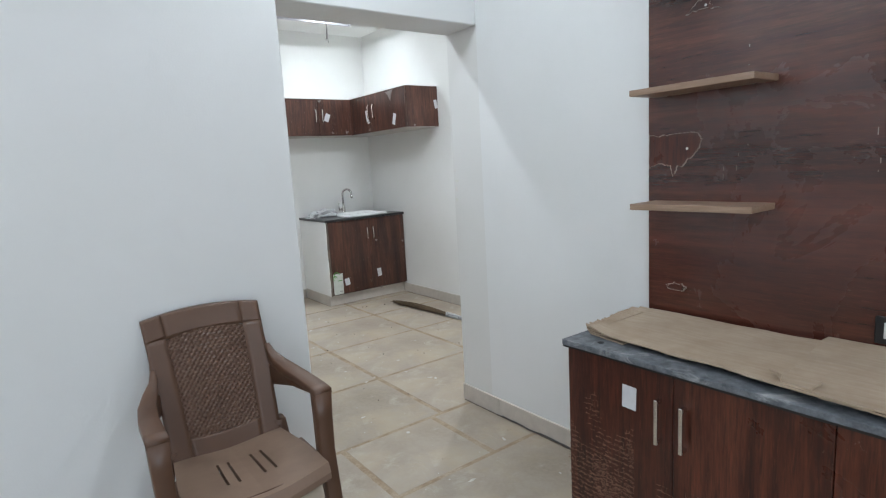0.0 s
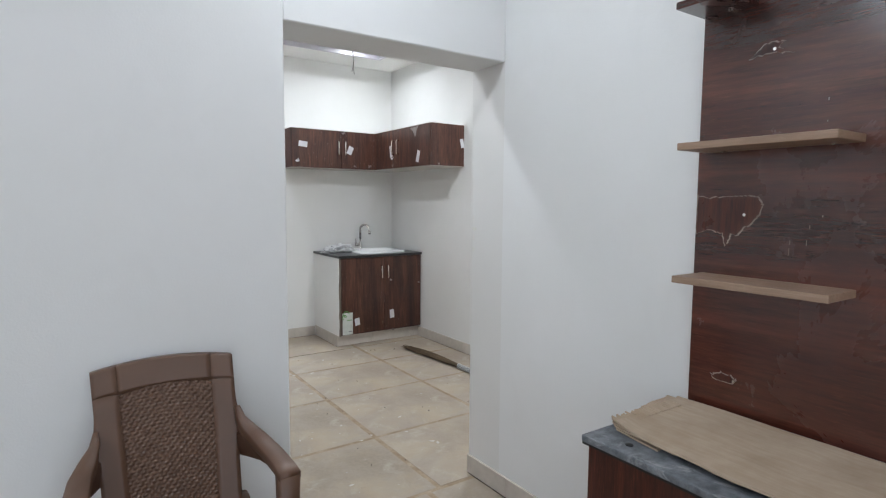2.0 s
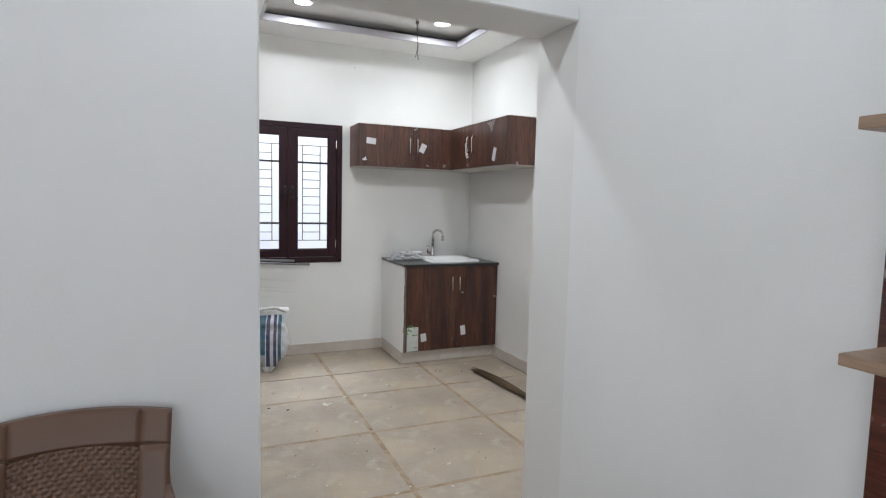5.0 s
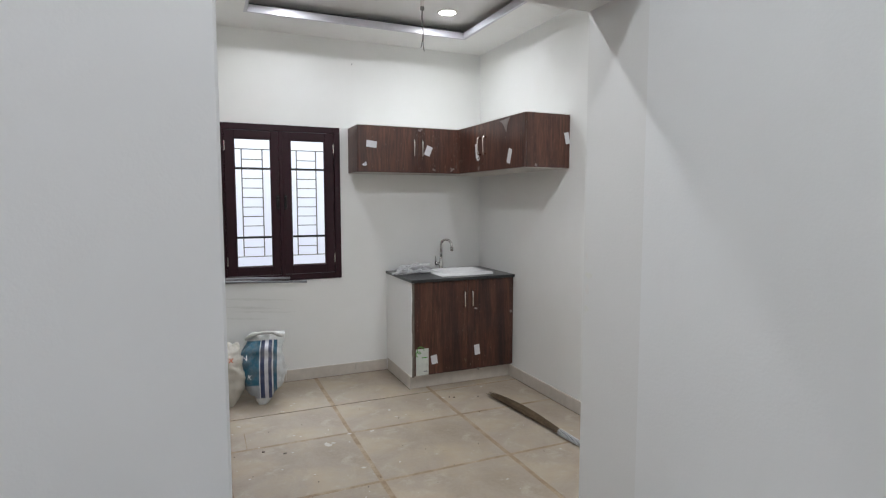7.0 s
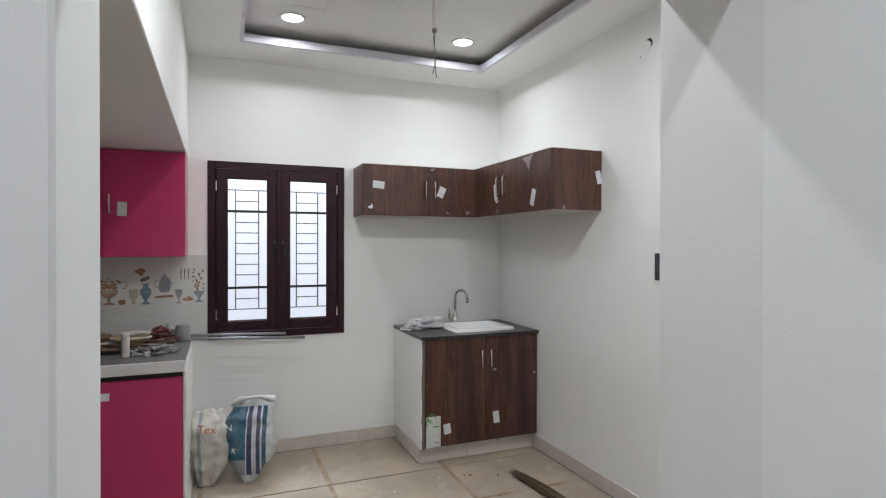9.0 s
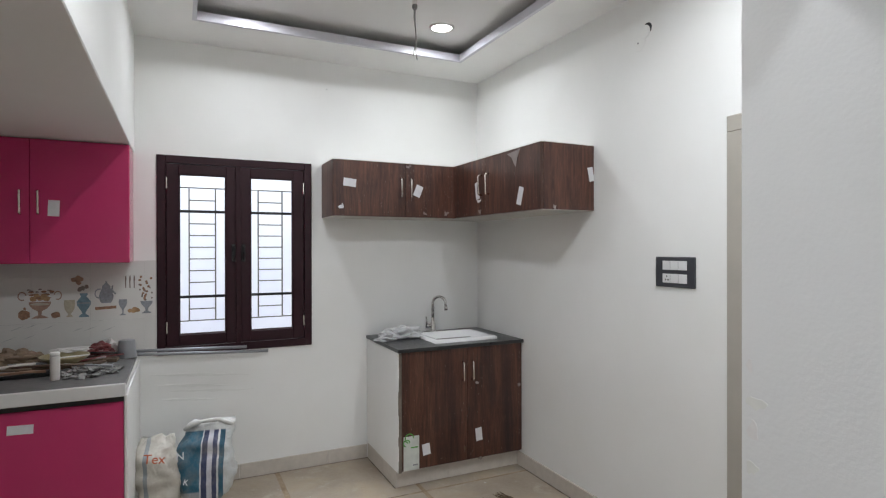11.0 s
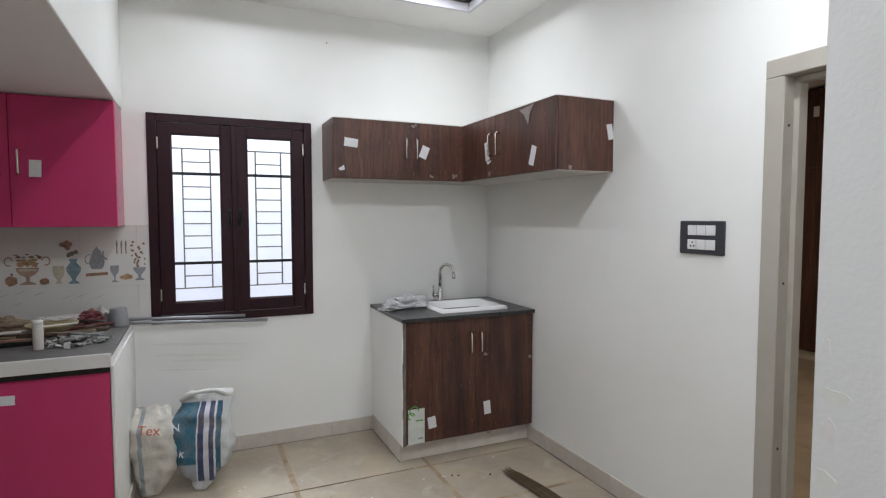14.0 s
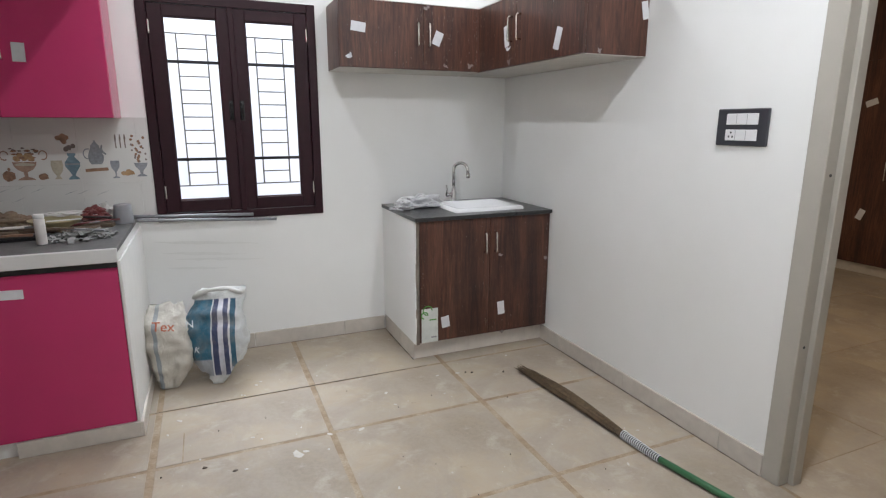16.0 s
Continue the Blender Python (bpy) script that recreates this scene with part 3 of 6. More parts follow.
# ---- kitchen window ----
def window():
    w = thing("window_1", ((WX0 + WX1) / 2, YB, WZ0), "dark mahogany casement window with two glazed leaves and a steel grille", "window")
    w["kind"] = "structure"
    y0, y1 = YB - 0.012, YB + 0.10
    f = 0.052
    part("frame_side", box(WX0, WX0 + f, y0, y1, WZ0, WZ1, 0.003), M_MAHOG, w)
    part("frame_side", box(WX1 - f, WX1, y0, y1, WZ0, WZ1, 0.003), M_MAHOG, w)
    part("frame_head", box(WX0 + f, WX1 - f, y0, y1, WZ1 - f, WZ1, 0.003), M_MAHOG, w)
    part("frame_sill", box(WX0 + f, WX1 - f, y0, y1, WZ0, WZ0 + f, 0.003), M_MAHOG, w)
    mid = (WX0 + WX1) / 2
    s = 0.078
    part("meeting_strip", box(mid - 0.018, mid + 0.018, y0 - 0.004, y0 + 0.05, WZ0 + f, WZ1 - f, 0.004), M_MAHOG, w)
    part("rebate", box(WX0 + f - 0.002, WX0 + f + 0.02, y0 + 0.03, y0 + 0.06, WZ0 + f, WZ1 - f), M_MAHOG, w)
    part("rebate", box(WX1 - f - 0.02, WX1 - f + 0.002, y0 + 0.03, y0 + 0.06, WZ0 + f, WZ1 - f), M_MAHOG, w)
    for i, (a, b) in enumerate(((WX0 + f + 0.003, mid - 0.002), (mid + 0.002, WX1 - f - 0.003))):
        z0, z1 = WZ0 + f + 0.003, WZ1 - f - 0.003
        bm = box(a, a + s, y0 + 0.006, y0 + 0.044, z0, z1, 0.004)
        slab(bm, b - s, b, y0 + 0.006, y0 + 0.044, z0, z1, 0.004)
        slab(bm, a + s - 0.002, b - s + 0.002, y0 + 0.007, y0 + 0.043, z1 - s * 0.85, z1, 0.004)
        slab(bm, a + s - 0.002, b - s + 0.002, y0 + 0.007, y0 + 0.043, z0, z0 + s * 0.95, 0.004)
        leaf = part("leaf", bm, M_MAHOG, w)
        # moulded bead round the glass
        ga, gb, gz0, gz1 = a + s, b - s, z0 + s * 0.95, z1 - s * 0.85
        bm = box(ga - 0.012, ga + 0.007, y0 + 0.012, y0 + 0.036, gz0, gz1, 0.004)
        slab(bm, gb - 0.007, gb + 0.012, y0 + 0.012, y0 + 0.036, gz0, gz1, 0.004)
        slab(bm, ga, gb, y0 + 0.012, y0 + 0.036, gz0 - 0.012, gz0 + 0.007, 0.004)
        slab(bm, ga, gb, y0 + 0.012, y0 + 0.036, gz1 - 0.007, gz1 + 0.012, 0.004)
        part("bead", bm, M_MAHOG, leaf)
        g = part("pane", box(ga, gb, y0 + 0.022, y0 + 0.027, gz0, gz1), M_GLASS, leaf, "clear window glass")
        g.visible_shadow = False
        hx = b - 0.030 if i == 0 else a + 0.030
        bm = tube(bmesh.new(), [(hx, y0 + 0.006, 1.52), (hx, y0 - 0.024, 1.52), (hx, y0 - 0.026, 1.57), (hx, y0 - 0.024, 1.61), (hx, y0 + 0.006, 1.61)], 0.008, 8)
        part("handle_plate", box(hx - 0.013, hx + 0.013, y0 + 0.002, y0 + 0.0065, 1.505, 1.625, 0.002), M_BLACK, leaf, "black handle plate")
        part("handle", bm, M_BLACK, leaf, "black pull handle", True)
        hx = a + 0.004 if i == 0 else b - 0.004
        for z in (1.075, 2.03):
            part("hinge", box(hx - 0.005, hx + 0.005, y0 - 0.005, y0 + 0.01, z - 0.038, z + 0.038, 0.002), M_STEEL, leaf, "steel hinge")
        # grille of thin bars behind the glass
        gy = YB + 0.085
        H = gz1 - gz0
        v0, v1 = ga + 0.062, gb - 0.062
        for fx in (0.245, 0.79):
            z = gz1 - fx * H + 0.02
            part("grille_rail", box(ga - 0.03, gb + 0.03, gy - 0.008, gy + 0.008, z - 0.009, z + 0.009), M_BLACK, w)
        for v in (v0, v1):
            part("grille_upright", box(v - 0.0042, v + 0.0042, gy - 0.005, gy + 0.005, gz1 - 0.925 * H, gz1 - 0.075 * H), M_GRILLE, w)
        for fz in (0.155, 0.305, 0.38, 0.455, 0.53, 0.605, 0.68, 0.85):
            z = gz1 - fz * H
            part("grille_bar", box(v0, v1, gy - 0.004, gy + 0.004, z - 0.0036, z + 0.0036), M_GRILLE, w)
        for fz in (0.075, 0.925):
            z = gz1 - fz * H
            part("grille_bar", box(ga - 0.03, gb + 0.03, gy - 0.004, gy + 0.004, z - 0.0036, z + 0.0036), M_GRILLE, w)


window()
setting("backdrop", box(WX0 - 2.5, WX1 + 2.5, YB + 1.6, YB + 1.62, -0.5, 4.5), M_DIST, "bright overcast daylight outside the window", "backdrop")


# ---- lamps in the ceilings ----
def downlight(x, y, z):
    d = thing("ceiling_downlight", (x, y, z), "round white recessed ceiling downlight, switched on", "downlight", "ceiling downlights")
    part("trim_ring", lathe(bmesh.new(), [(0.085, 0), (0.085, -0.004), (0.078, -0.009), (0.070, -0.009), (0.068, 0)], (x, y, z), 32), M_WHITE, d, "", True)
    part("diffuser", lathe(bmesh.new(), [(0.068, -0.001), (0.068, -0.006), (0.001, -0.008)], (x, y, z), 32), M_LED, d, "glowing white diffuser", True)


for lx, ly in KITCHEN_LIGHTS:
    downlight(lx, ly, ZT)
for lx, ly in LIVING_LIGHTS:
    downlight(lx, ly, ZC)
for lx, ly in BEDROOM_LIGHTS:
    downlight(lx, ly, ZC)

fan = thing("fan_wire", (2.377, 4.53, ZT), "white ceiling conduit with loose fan wires hanging out", "ceiling wire")
part("conduit", tube(bmesh.new(), [(2.377, 4.53, ZT), (2.377, 4.53, 2.755)], 0.011, 10), M_CONDUIT, fan, "", True)
part("wire", tube(bmesh.new(), [(2.377, 4.53, 2.765), (2.372, 4.528, 2.695), (2.384, 4.532, 2.615), (2.378, 4.53, 2.555), (2.366, 4.525, 2.510)], 0.0025, 6), M_WIRE, fan)
part("wire", tube(bmesh.new(), [(2.380, 4.53, 2.765), (2.378, 4.53, 2.675), (2.386, 4.532, 2.595), (2.382, 4.53, 2.535), (2.390, 4.532, 2.495)], 0.0025, 6), M_WIRE, fan)
part("tape_knot", lathe(bmesh.new(), [(0.010, 0), (0.013, 0.006), (0.013, 0.018), (0.009, 0.024)], (2.377, 4.53, 2.735), 12), M_WIRE, fan)

# unfinished wall box with a loose cover
hole = thing("wall_light_point", (XR, 4.315, 2.735), "round unfinished wall light point with a loose cover", "wall box")
bm = bmesh.new()
lathe(bm, [(0.030, 0), (0.030, 0.002)], (0, 0, 0), 24)
part("dark_hole", bm, M_BLACK, hole).matrix_local = pose(0.0, -0.02, 0.035, 0, -90)
bm = bmesh.new()
lathe(bm, [(0.034, 0.002), (0.034, 0.005), (0.030, 0.006)], (0, 0, 0), 24)
part("cover", bm, M_KITCHEN, hole).matrix_local = pose(0.0, -0.006, 0.022, 0, -90)
# round spot of filler beside the loose cover
bm = bmesh.new()
lathe(bm, [(0.046, 0), (0.044, 0.002)], (0, 0, 0), 24)
part("filler_patch", bm, M_KITCHEN, hole).matrix_local = pose(0.0, 0.040, -0.025, 0, -90)
part("screw_hole", lathe(bmesh.new(), [(0.005, 0), (0.005, 0.003)], (0, 0, 0), 10), M_GREY, hole).matrix_local = pose(-0.001, 0.045, -0.025, 0, -90)


# ---- cabinets ----
def d_handle(parent, p0, p1, out, r=0.006):
    """A bow handle from p0 to p1 standing out along out."""
    p0, p1, o = Vector(p0), Vector(p1), Vector(out)
    bm = tube(bmesh.new(), [p0, p0 + o * 0.85, p0 * 0.94 + p1 * 0.06 + o, p0 * 0.06 + p1 * 0.94 + o, p1 + o * 0.85, p1], r, 10)
    part("handle", bm, M_STEEL, parent, "polished steel bow handle", True)


def sticker(parent, centre, w, h, axis, turn=0.0, material=None, name="sticker"):
    """A paper label 1.5 mm proud of a face: axis is the outward side."""
    bm = box(-w / 2, w / 2, -0.0008, 0.0008, -h / 2, h / 2)
    m = {"-y": pose(*centre, 0, turn, 0), "-x": pose(*centre, 0, 0, -90) @ pose(0, 0, 0, 0, turn, 0)}[axis]
    bmesh.ops.transform(bm, matrix=m, verts=bm.verts)
    return part(name, bm, material or M_PAPER, parent, "white paper sticker" if material is None else "")


def flake(parent, centre, size, axis, seed, material=None):
    """A torn piece of protective film."""
    rng = random.Random(seed)
    bm = bmesh.new()
    n = 9
    ring = []
    for k in range(n):
        a = k * math.tau / n
        r = size * 0.85 * rng.uniform(0.18, 1.0)
        ring.append(bm.verts.new((r * math.cos(a), -0.001 - rng.uniform(0, 0.006), r * 0.9 * math.sin(a))))
    mid = bm.verts.new((0, -0.001, 0))
    for k in range(n):
        bm.faces.new((ring[k], ring[(k + 1) % n], mid))
    back = bmesh.ops.extrude_face_region(bm, geom=list(bm.faces))
    bmesh.ops.translate(bm, vec=(0, 0.0008, 0), verts=[g for g in back["geom"] if isinstance(g, bmesh.types.BMVert)])
    m = {"-y": pose(*centre), "-x": pose(*centre, 0, 0, -90)}[axis]
    bmesh.ops.transform(bm, matrix=m, verts=bm.verts)
    part("film_scrap", bm, material or M_FILM, parent, "torn protective film")


def scuffs(parent, face, u0, u1, z0, z1, across, count, seed, edges=()):
    """Pale scratches and rubbed spots on a door: thin chips a fraction of a millimetre proud; more of them near the edges given."""
    rng = random.Random(seed)
    verts, faces = [], []
    for k in range(count):
        z = rng.uniform(z0, z1)
        u = rng.uniform(u0, u1)
        if edges and k % 3:
            u = min(u1, max(u0, rng.choice(edges) + rng.gauss(0, 0.035)))
        elif k % 2:
            z = z0 + (z1 - z0) * rng.random() ** 3
        w, h = (rng.uniform(0.0008, 0.002), rng.uniform(0.003, 0.018)) if rng.random() < 0.7 else (rng.uniform(0.003, 0.014), rng.uniform(0.0008, 0.002))
        lean = rng.uniform(-0.003, 0.003)
        n = len(verts)
        for d in (-0.0006, 0.0004):
            for a, b in ((0, 0), (w, 0.0004), (w * 0.8 + lean, h), (lean, h * 0.9)):
                verts.append((u + a, face + d, z + b) if across == "x" else (face + d, u + a, z + b))
        faces += [(n, n + 1, n + 2, n + 3), (n + 7, n + 6, n + 5, n + 4), (n, n + 4, n + 5, n + 1), (n + 1, n + 5, n + 6, n + 2), (n + 2, n + 6, n + 7, n + 3), (n + 3, n + 7, n + 4, n)]
    me = bpy.data.meshes.new("scuffs")
    me.from_pydata(verts, [], faces)
    me.materials.append(M_SCUFF)
    ob = new("scuffs", me)
    ob.parent = parent
    ob.matrix_parent_inverse = Matrix.Translation(-AT[parent.name])
    tagged(ob, "pale scratches and scuffs", kind="stuff")


def film_flap(parent, x, pts):
    """A loose flap of clear film hanging on the side cabinet: corners as (y, z)."""
    bm = bmesh.new()
    vs = [bm.verts.new((x - 0.002 - 0.004 * (k % 2), y, z)) for k, (y, z) in enumerate(pts)]
    f = bm.faces.new(vs)
    ex = bmesh.ops.extrude_face_region(bm, geom=[f])
    bmesh.ops.translate(bm, vec=(0.0012, 0, 0), verts=[g for g in ex["geom"] if isinstance(g, bmesh.types.BMVert)])
    part("film_flap", bm, M_FILM, parent, "torn protective film hanging down")


def wall_cabinet_back():
    x0, x1, yf, z0, z1 = 2.312, 3.239, 5.836, 1.821, 2.211
    c = thing("wall_cabinet", ((x0 + x1) / 2, YB, z0), "dark walnut laminate wall cabinet with two doors and paper stickers", "wall cabinet", "brown wall cabinets")
    part("body", box(x0, x1 + 0.005, yf + 0.020, YB, z0, z1, 0.002), M_WALNUT, c)
    part("bottom_board", box(x0 + 0.002, x1, yf + 0.019, YB - 0.001, z0 - 0.003, z0 + 0.001), M_UNDER, c, "white underside, toned down for its shade")
    part("top_edge", box(x0, x1, yf + 0.002, YB, z1, z1 + 0.004), M_WHITE, c, "white board top")
    for a, b, hx in ((x0 + 0.001, 2.845, 2.807), (2.848, x1 - 0.002, 2.883)):
        d = part("door", box(a, b, yf, yf + 0.018, z0 + 0.002, z1 - 0.002, 0.0015), M_WALNUT, c)
        d_handle(d, (hx, yf, 1.964), (hx, yf, 2.097), (0, -0.028, 0))
    sticker(c, (2.43, yf - 0.001, 2.054), 0.09, 0.055, "-y", 6)
    sticker(c, (2.945, yf - 0.001, 2.014), 0.055, 0.085, "-y", 22)
    flake(c, (2.372, yf - 0.001, 1.891), 0.035, "-y", 3, M_PAPER)
    flake(c, (3.0, yf - 0.001, 1.849), 0.028, "-y", 4)
    flake(c, (2.87, yf - 0.001, 2.189), 0.030, "-y", 5)
    flake(c, (3.17, yf - 0.001, 1.859), 0.040, "-y", 6)
    scuffs(c, yf, x0 + 0.02, x1 - 0.02, z0 + 0.008, z1 - 0.03, "x", 150, 41, (2.85, 3.0, 3.22))


def wall_cabinet_side():
    xf, y0, y1, z0, z1 = 3.234, 4.719, 5.836, 1.821, 2.211
    c = thing("wall_cabinet", (XR, (y0 + y1) / 2, z0), "dark walnut laminate wall cabinet meeting its neighbour in the corner", "wall cabinet", "brown wall cabinets")
    part("body", box(xf + 0.020, XR, y0, YB - 0.002, z0, z1, 0.002), M_WALNUT, c)
    part("bottom_board", box(xf + 0.019, XR, y0 + 0.003, YB - 0.002, z0 - 0.003, z0 + 0.001), M_UNDER, c, "white underside, toned down for its shade")
    part("top_edge", box(xf + 0.002, XR, y0, YB - 0.002, z1, z1 + 0.004), M_WHITE, c, "white board top")
    for a, b, hy in ((y0 + 0.001, 5.355, 5.305), (5.358, y1 - 0.002, 5.402)):
        d = part("door", box(xf, xf + 0.018, a, b, z0 + 0.002, z1 - 0.002, 0.0015), M_WALNUT, c)
        d_handle(d, (xf, hy, 1.959), (xf, hy, 2.094), (-0.028, 0, 0))
    sticker(c, (xf - 0.001, 4.930, 1.914), 0.05, 0.11, "-x", 18)
    sticker(c, (xf - 0.001, 5.465, 1.994), 0.05, 0.12, "-x", -10)
    sticker(c, (3.600, y0 - 0.001, 2.039), 0.038, 0.085, "-y", -12)
    film_flap(c, xf, [(5.077, 2.188), (5.02, 2.160), (4.979, 2.094), (4.955, 2.15), (4.917, 2.212), (4.95, 2.196)])
    scuffs(c, xf, y0 + 0.02, y1 - 0.03, z0 + 0.008, z1 - 0.03, "y", 110, 42, (5.36, 5.42, 5.80))
    flake(c, (xf - 0.001, 5.43, 1.919), 0.045, "-x", 12, M_PAPER)
    flake(c, (xf - 0.001, 5.42, 1.849), 0.045, "-x", 13)
    flake(c, (3.33, y0 - 0.001, 1.834), 0.030, "-y", 14)


SX0, SX1, SYF = 2.684, 3.622, 5.500


def sink_cabinet():
    z0, z1 = 0.122, 0.907
    c = thing("sink_cabinet", ((SX0 + SX1) / 2, YB, 0), "dark walnut laminate sink cabinet with two doors and stickers", "base cabinet")
    part("side_wall", box(SX0 - 0.028, SX0 - 0.001, SYF + 0.008, YB, 0.112, z1, 0.003), M_KITCHEN, c, "cream plastered side wall")
    part("body", box(SX0, SX1, SYF + 0.020, YB, 0.114, z1 - 0.004), M_EDGE, c)
    for a, b, hx in ((SX0, 3.168, 3.133), (3.171, SX1 - 0.002, 3.207)):
        d = part("door", box(a, b, SYF, SYF + 0.018, z0 + 0.002, z1 - 0.003, 0.0015), M_WALNUT, c)
        d_handle(d, (hx, SYF, 0.680), (hx, SYF, 0.808), (0, -0.028, 0))
    bm = bmesh.new()
    rng = random.Random(61)
    z = 0.113
    while z < z1 - 0.02:
        step = min(rng.uniform(0.03, 0.12), z1 - z)
        slab(bm, SX0 - 0.016 - rng.uniform(0, 0.011), SX0 - 0.002, SYF + 0.0015, SYF + 0.0085, z, z + step)
        z += step + 0.0005
    part("raw_edge", bm, M_RAWEDGE, c, "rough unpainted front edge of the side wall")
    part("plinth_backing", box(SX0 - 0.012, SX1, SYF + 0.0585, SYF + 0.08, 0, 0.110), M_SKIRT, c)
    for a, b in ((SX0 - 0.026, 3.035), (3.0355, SX1 + 0.003)):
        part("plinth_tile", box(a + 0.012, b, SYF + 0.055, SYF + 0.067, 0, 0.111, 0.002), M_SKIRT, c)
    for a, b in ((SYF + 0.045, 5.80), (5.803, YB - 0.014)):
        part("plinth_tile", box(SX0 - 0.028, SX0 - 0.016, a, b, 0, 0.111, 0.002), M_SKIRT, c)
    s = sticker(c, (2.750, SYF - 0.001, 0.235), 0.112, 0.225, "-y", 0, M_LEAFLET, "leaflet")
    bm = bmesh.new()
    for cx, cz, r in ((2.715, 0.305, 0.022), (2.735, 0.335, 0.03)):
        tube(bm, [(cx + r * math.cos(a * 0.4), SYF - 0.0025, cz + r * math.sin(a * 0.4)) for a in range(12)], 0.004, 6)
    part("green_ring", bm, M_GREEN, s)
    part("print_line", box(2.745, 2.795, SYF - 0.0028, SYF - 0.0018, 0.268, 0.276), M_GREEN, s)
    part("print_line", box(2.760, 2.795, SYF - 0.0028, SYF - 0.0018, 0.150, 0.160), M_GREY, s)
    sticker(c, (2.858, SYF - 0.001, 0.245), 0.055, 0.075, "-y", -8)
    sticker(c, (3.262, SYF - 0.001, 0.288), 0.050, 0.090, "-y", -6)
    flake(c, (3.15, SYF - 0.001, 0.21), 0.028, "-y", 21, M_PLANK)
    flake(c, (3.25, SYF - 0.001, 0.655), 0.022, "-y", 22)
    flake(c, (3.59, SYF - 0.001, 0.60), 0.026, "-y", 23)
    flake(c, (3.27, SYF - 0.001, 0.125), 0.03, "-y", 24)
    scuffs(c, SYF, SX0 + 0.01, SX1 - 0.02, z0 + 0.01, z1 - 0.04, "x", 90, 43, (3.17, 3.60, 2.70))


def sink():
    # countertop with a cut-out, ceramic basin, mixer tap
    bx0, bx1, by0, by1 = 2.985, 3.445, 5.60, 5.96
    zt = 0.932
    ct = thing("sink_countertop", ((SX0 + SX1) / 2, YB, 0.907), "dusty black granite countertop with a sink cut-out", "countertop")
    y0, x0, x1 = SYF - 0.022, SX0 - 0.034, XR - 0.001
    bm = box(x0, x1, y0, by0, 0.908, zt, 0.002)
    slab(bm, x0, x1, by1, YB - 0.001, 0.908, zt, 0.002)
    slab(bm, x0, bx0, by0, by1, 0.9085, zt - 0.0005)
    slab(bm, bx1, x1, by0, by1, 0.9085, zt - 0.0005)
    part("slab", bm, M_GRANITE, ct)
    b = thing("kitchen_sink", ((bx0 + bx1) / 2, (by0 + by1) / 2, zt), "white ceramic drop-in kitchen sink", "sink")
    bm = bmesh.new()
    rings = []
    def ring(i, z):
        return [bm.verts.new(p) for p in ((bx0 - 0.02 + i, by0 - 0.02 + i, z), (bx1 + 0.02 - i, by0 - 0.02 + i, z), (bx1 + 0.02 - i, by1 + 0.02 - i, z), (bx0 - 0.02 + i, by1 + 0.02 - i, z))]
    for i, z in ((0, zt), (0.003, zt + 0.022), (0.028, zt + 0.026), (0.04, zt + 0.018), (0.065, zt - 0.15), (0.20, zt - 0.155)):
        rings.append(ring(i, z))
    for u, v in zip(rings, rings[1:]):
        for k in range(4):
            bm.faces.new((u[k], u[(k + 1) % 4], v[(k + 1) % 4], v[k]))
    bm.faces.new(rings[-1])
    bmesh.ops.bevel(bm, geom=list(bm.edges), offset=0.005, segments=2, affect="EDGES")
    part("basin", bm, M_CERAMIC, b, "", True)
    part("drain", lathe(bmesh.new(), [(0.03, 0), (0.03, 0.004), (0.02, 0.005)], ((bx0 + bx1) / 2, (by0 + by1) / 2, zt - 0.155), 20), M_CHROME, b)
    tx, ty = 3.155, 6.045
    tap = thing("sink_tap", (tx, ty, zt), "chrome gooseneck kitchen tap", "tap")
    part("base", lathe(bmesh.new(), [(0.028, 0), (0.027, 0.008), (0.022, 0.012), (0.021, 0.07), (0.017, 0.085), (0.013, 0.12)], (tx, ty, zt), 20), M_CHROME, tap, "", True)
    pts = [(tx, ty, zt + 0.11), (tx, ty, zt + 0.235)]
    for k in range(1, 9):
        a = math.pi * k / 8
        pts.append((tx + 0.045 * (1 - math.cos(a)) * 0.9, ty - 0.045 * (1 - math.cos(a)) * 0.7, zt + 0.235 + 0.05 * math.sin(a)))
    pts.append((pts[-1][0] + 0.002, pts[-1][1] - 0.002, zt + 0.20))
    part("spout", tube(bmesh.new(), pts, 0.0115, 12), M_CHROME, tap, "", True)
    e = Vector(pts[-1])
    part("nozzle", tube(bmesh.new(), [e + Vector((0, 0, 0.012)), e - Vector((0, 0, 0.02))], 0.0145, 12), M_CHROME, tap, "", True)
    part("side_valve", tube(bmesh.new(), [(tx, ty, zt + 0.06), (tx - 0.06, ty - 0.01, zt + 0.06)], 0.014, 12), M_CHROME, tap, "", True)
    part("lever", tube(bmesh.new(), [(tx - 0.055, ty - 0.01, zt + 0.06), (tx - 0.062, ty - 0.012, zt + 0.13)], [0.008, 0.006], 10), M_CHROME, tap, "", True)


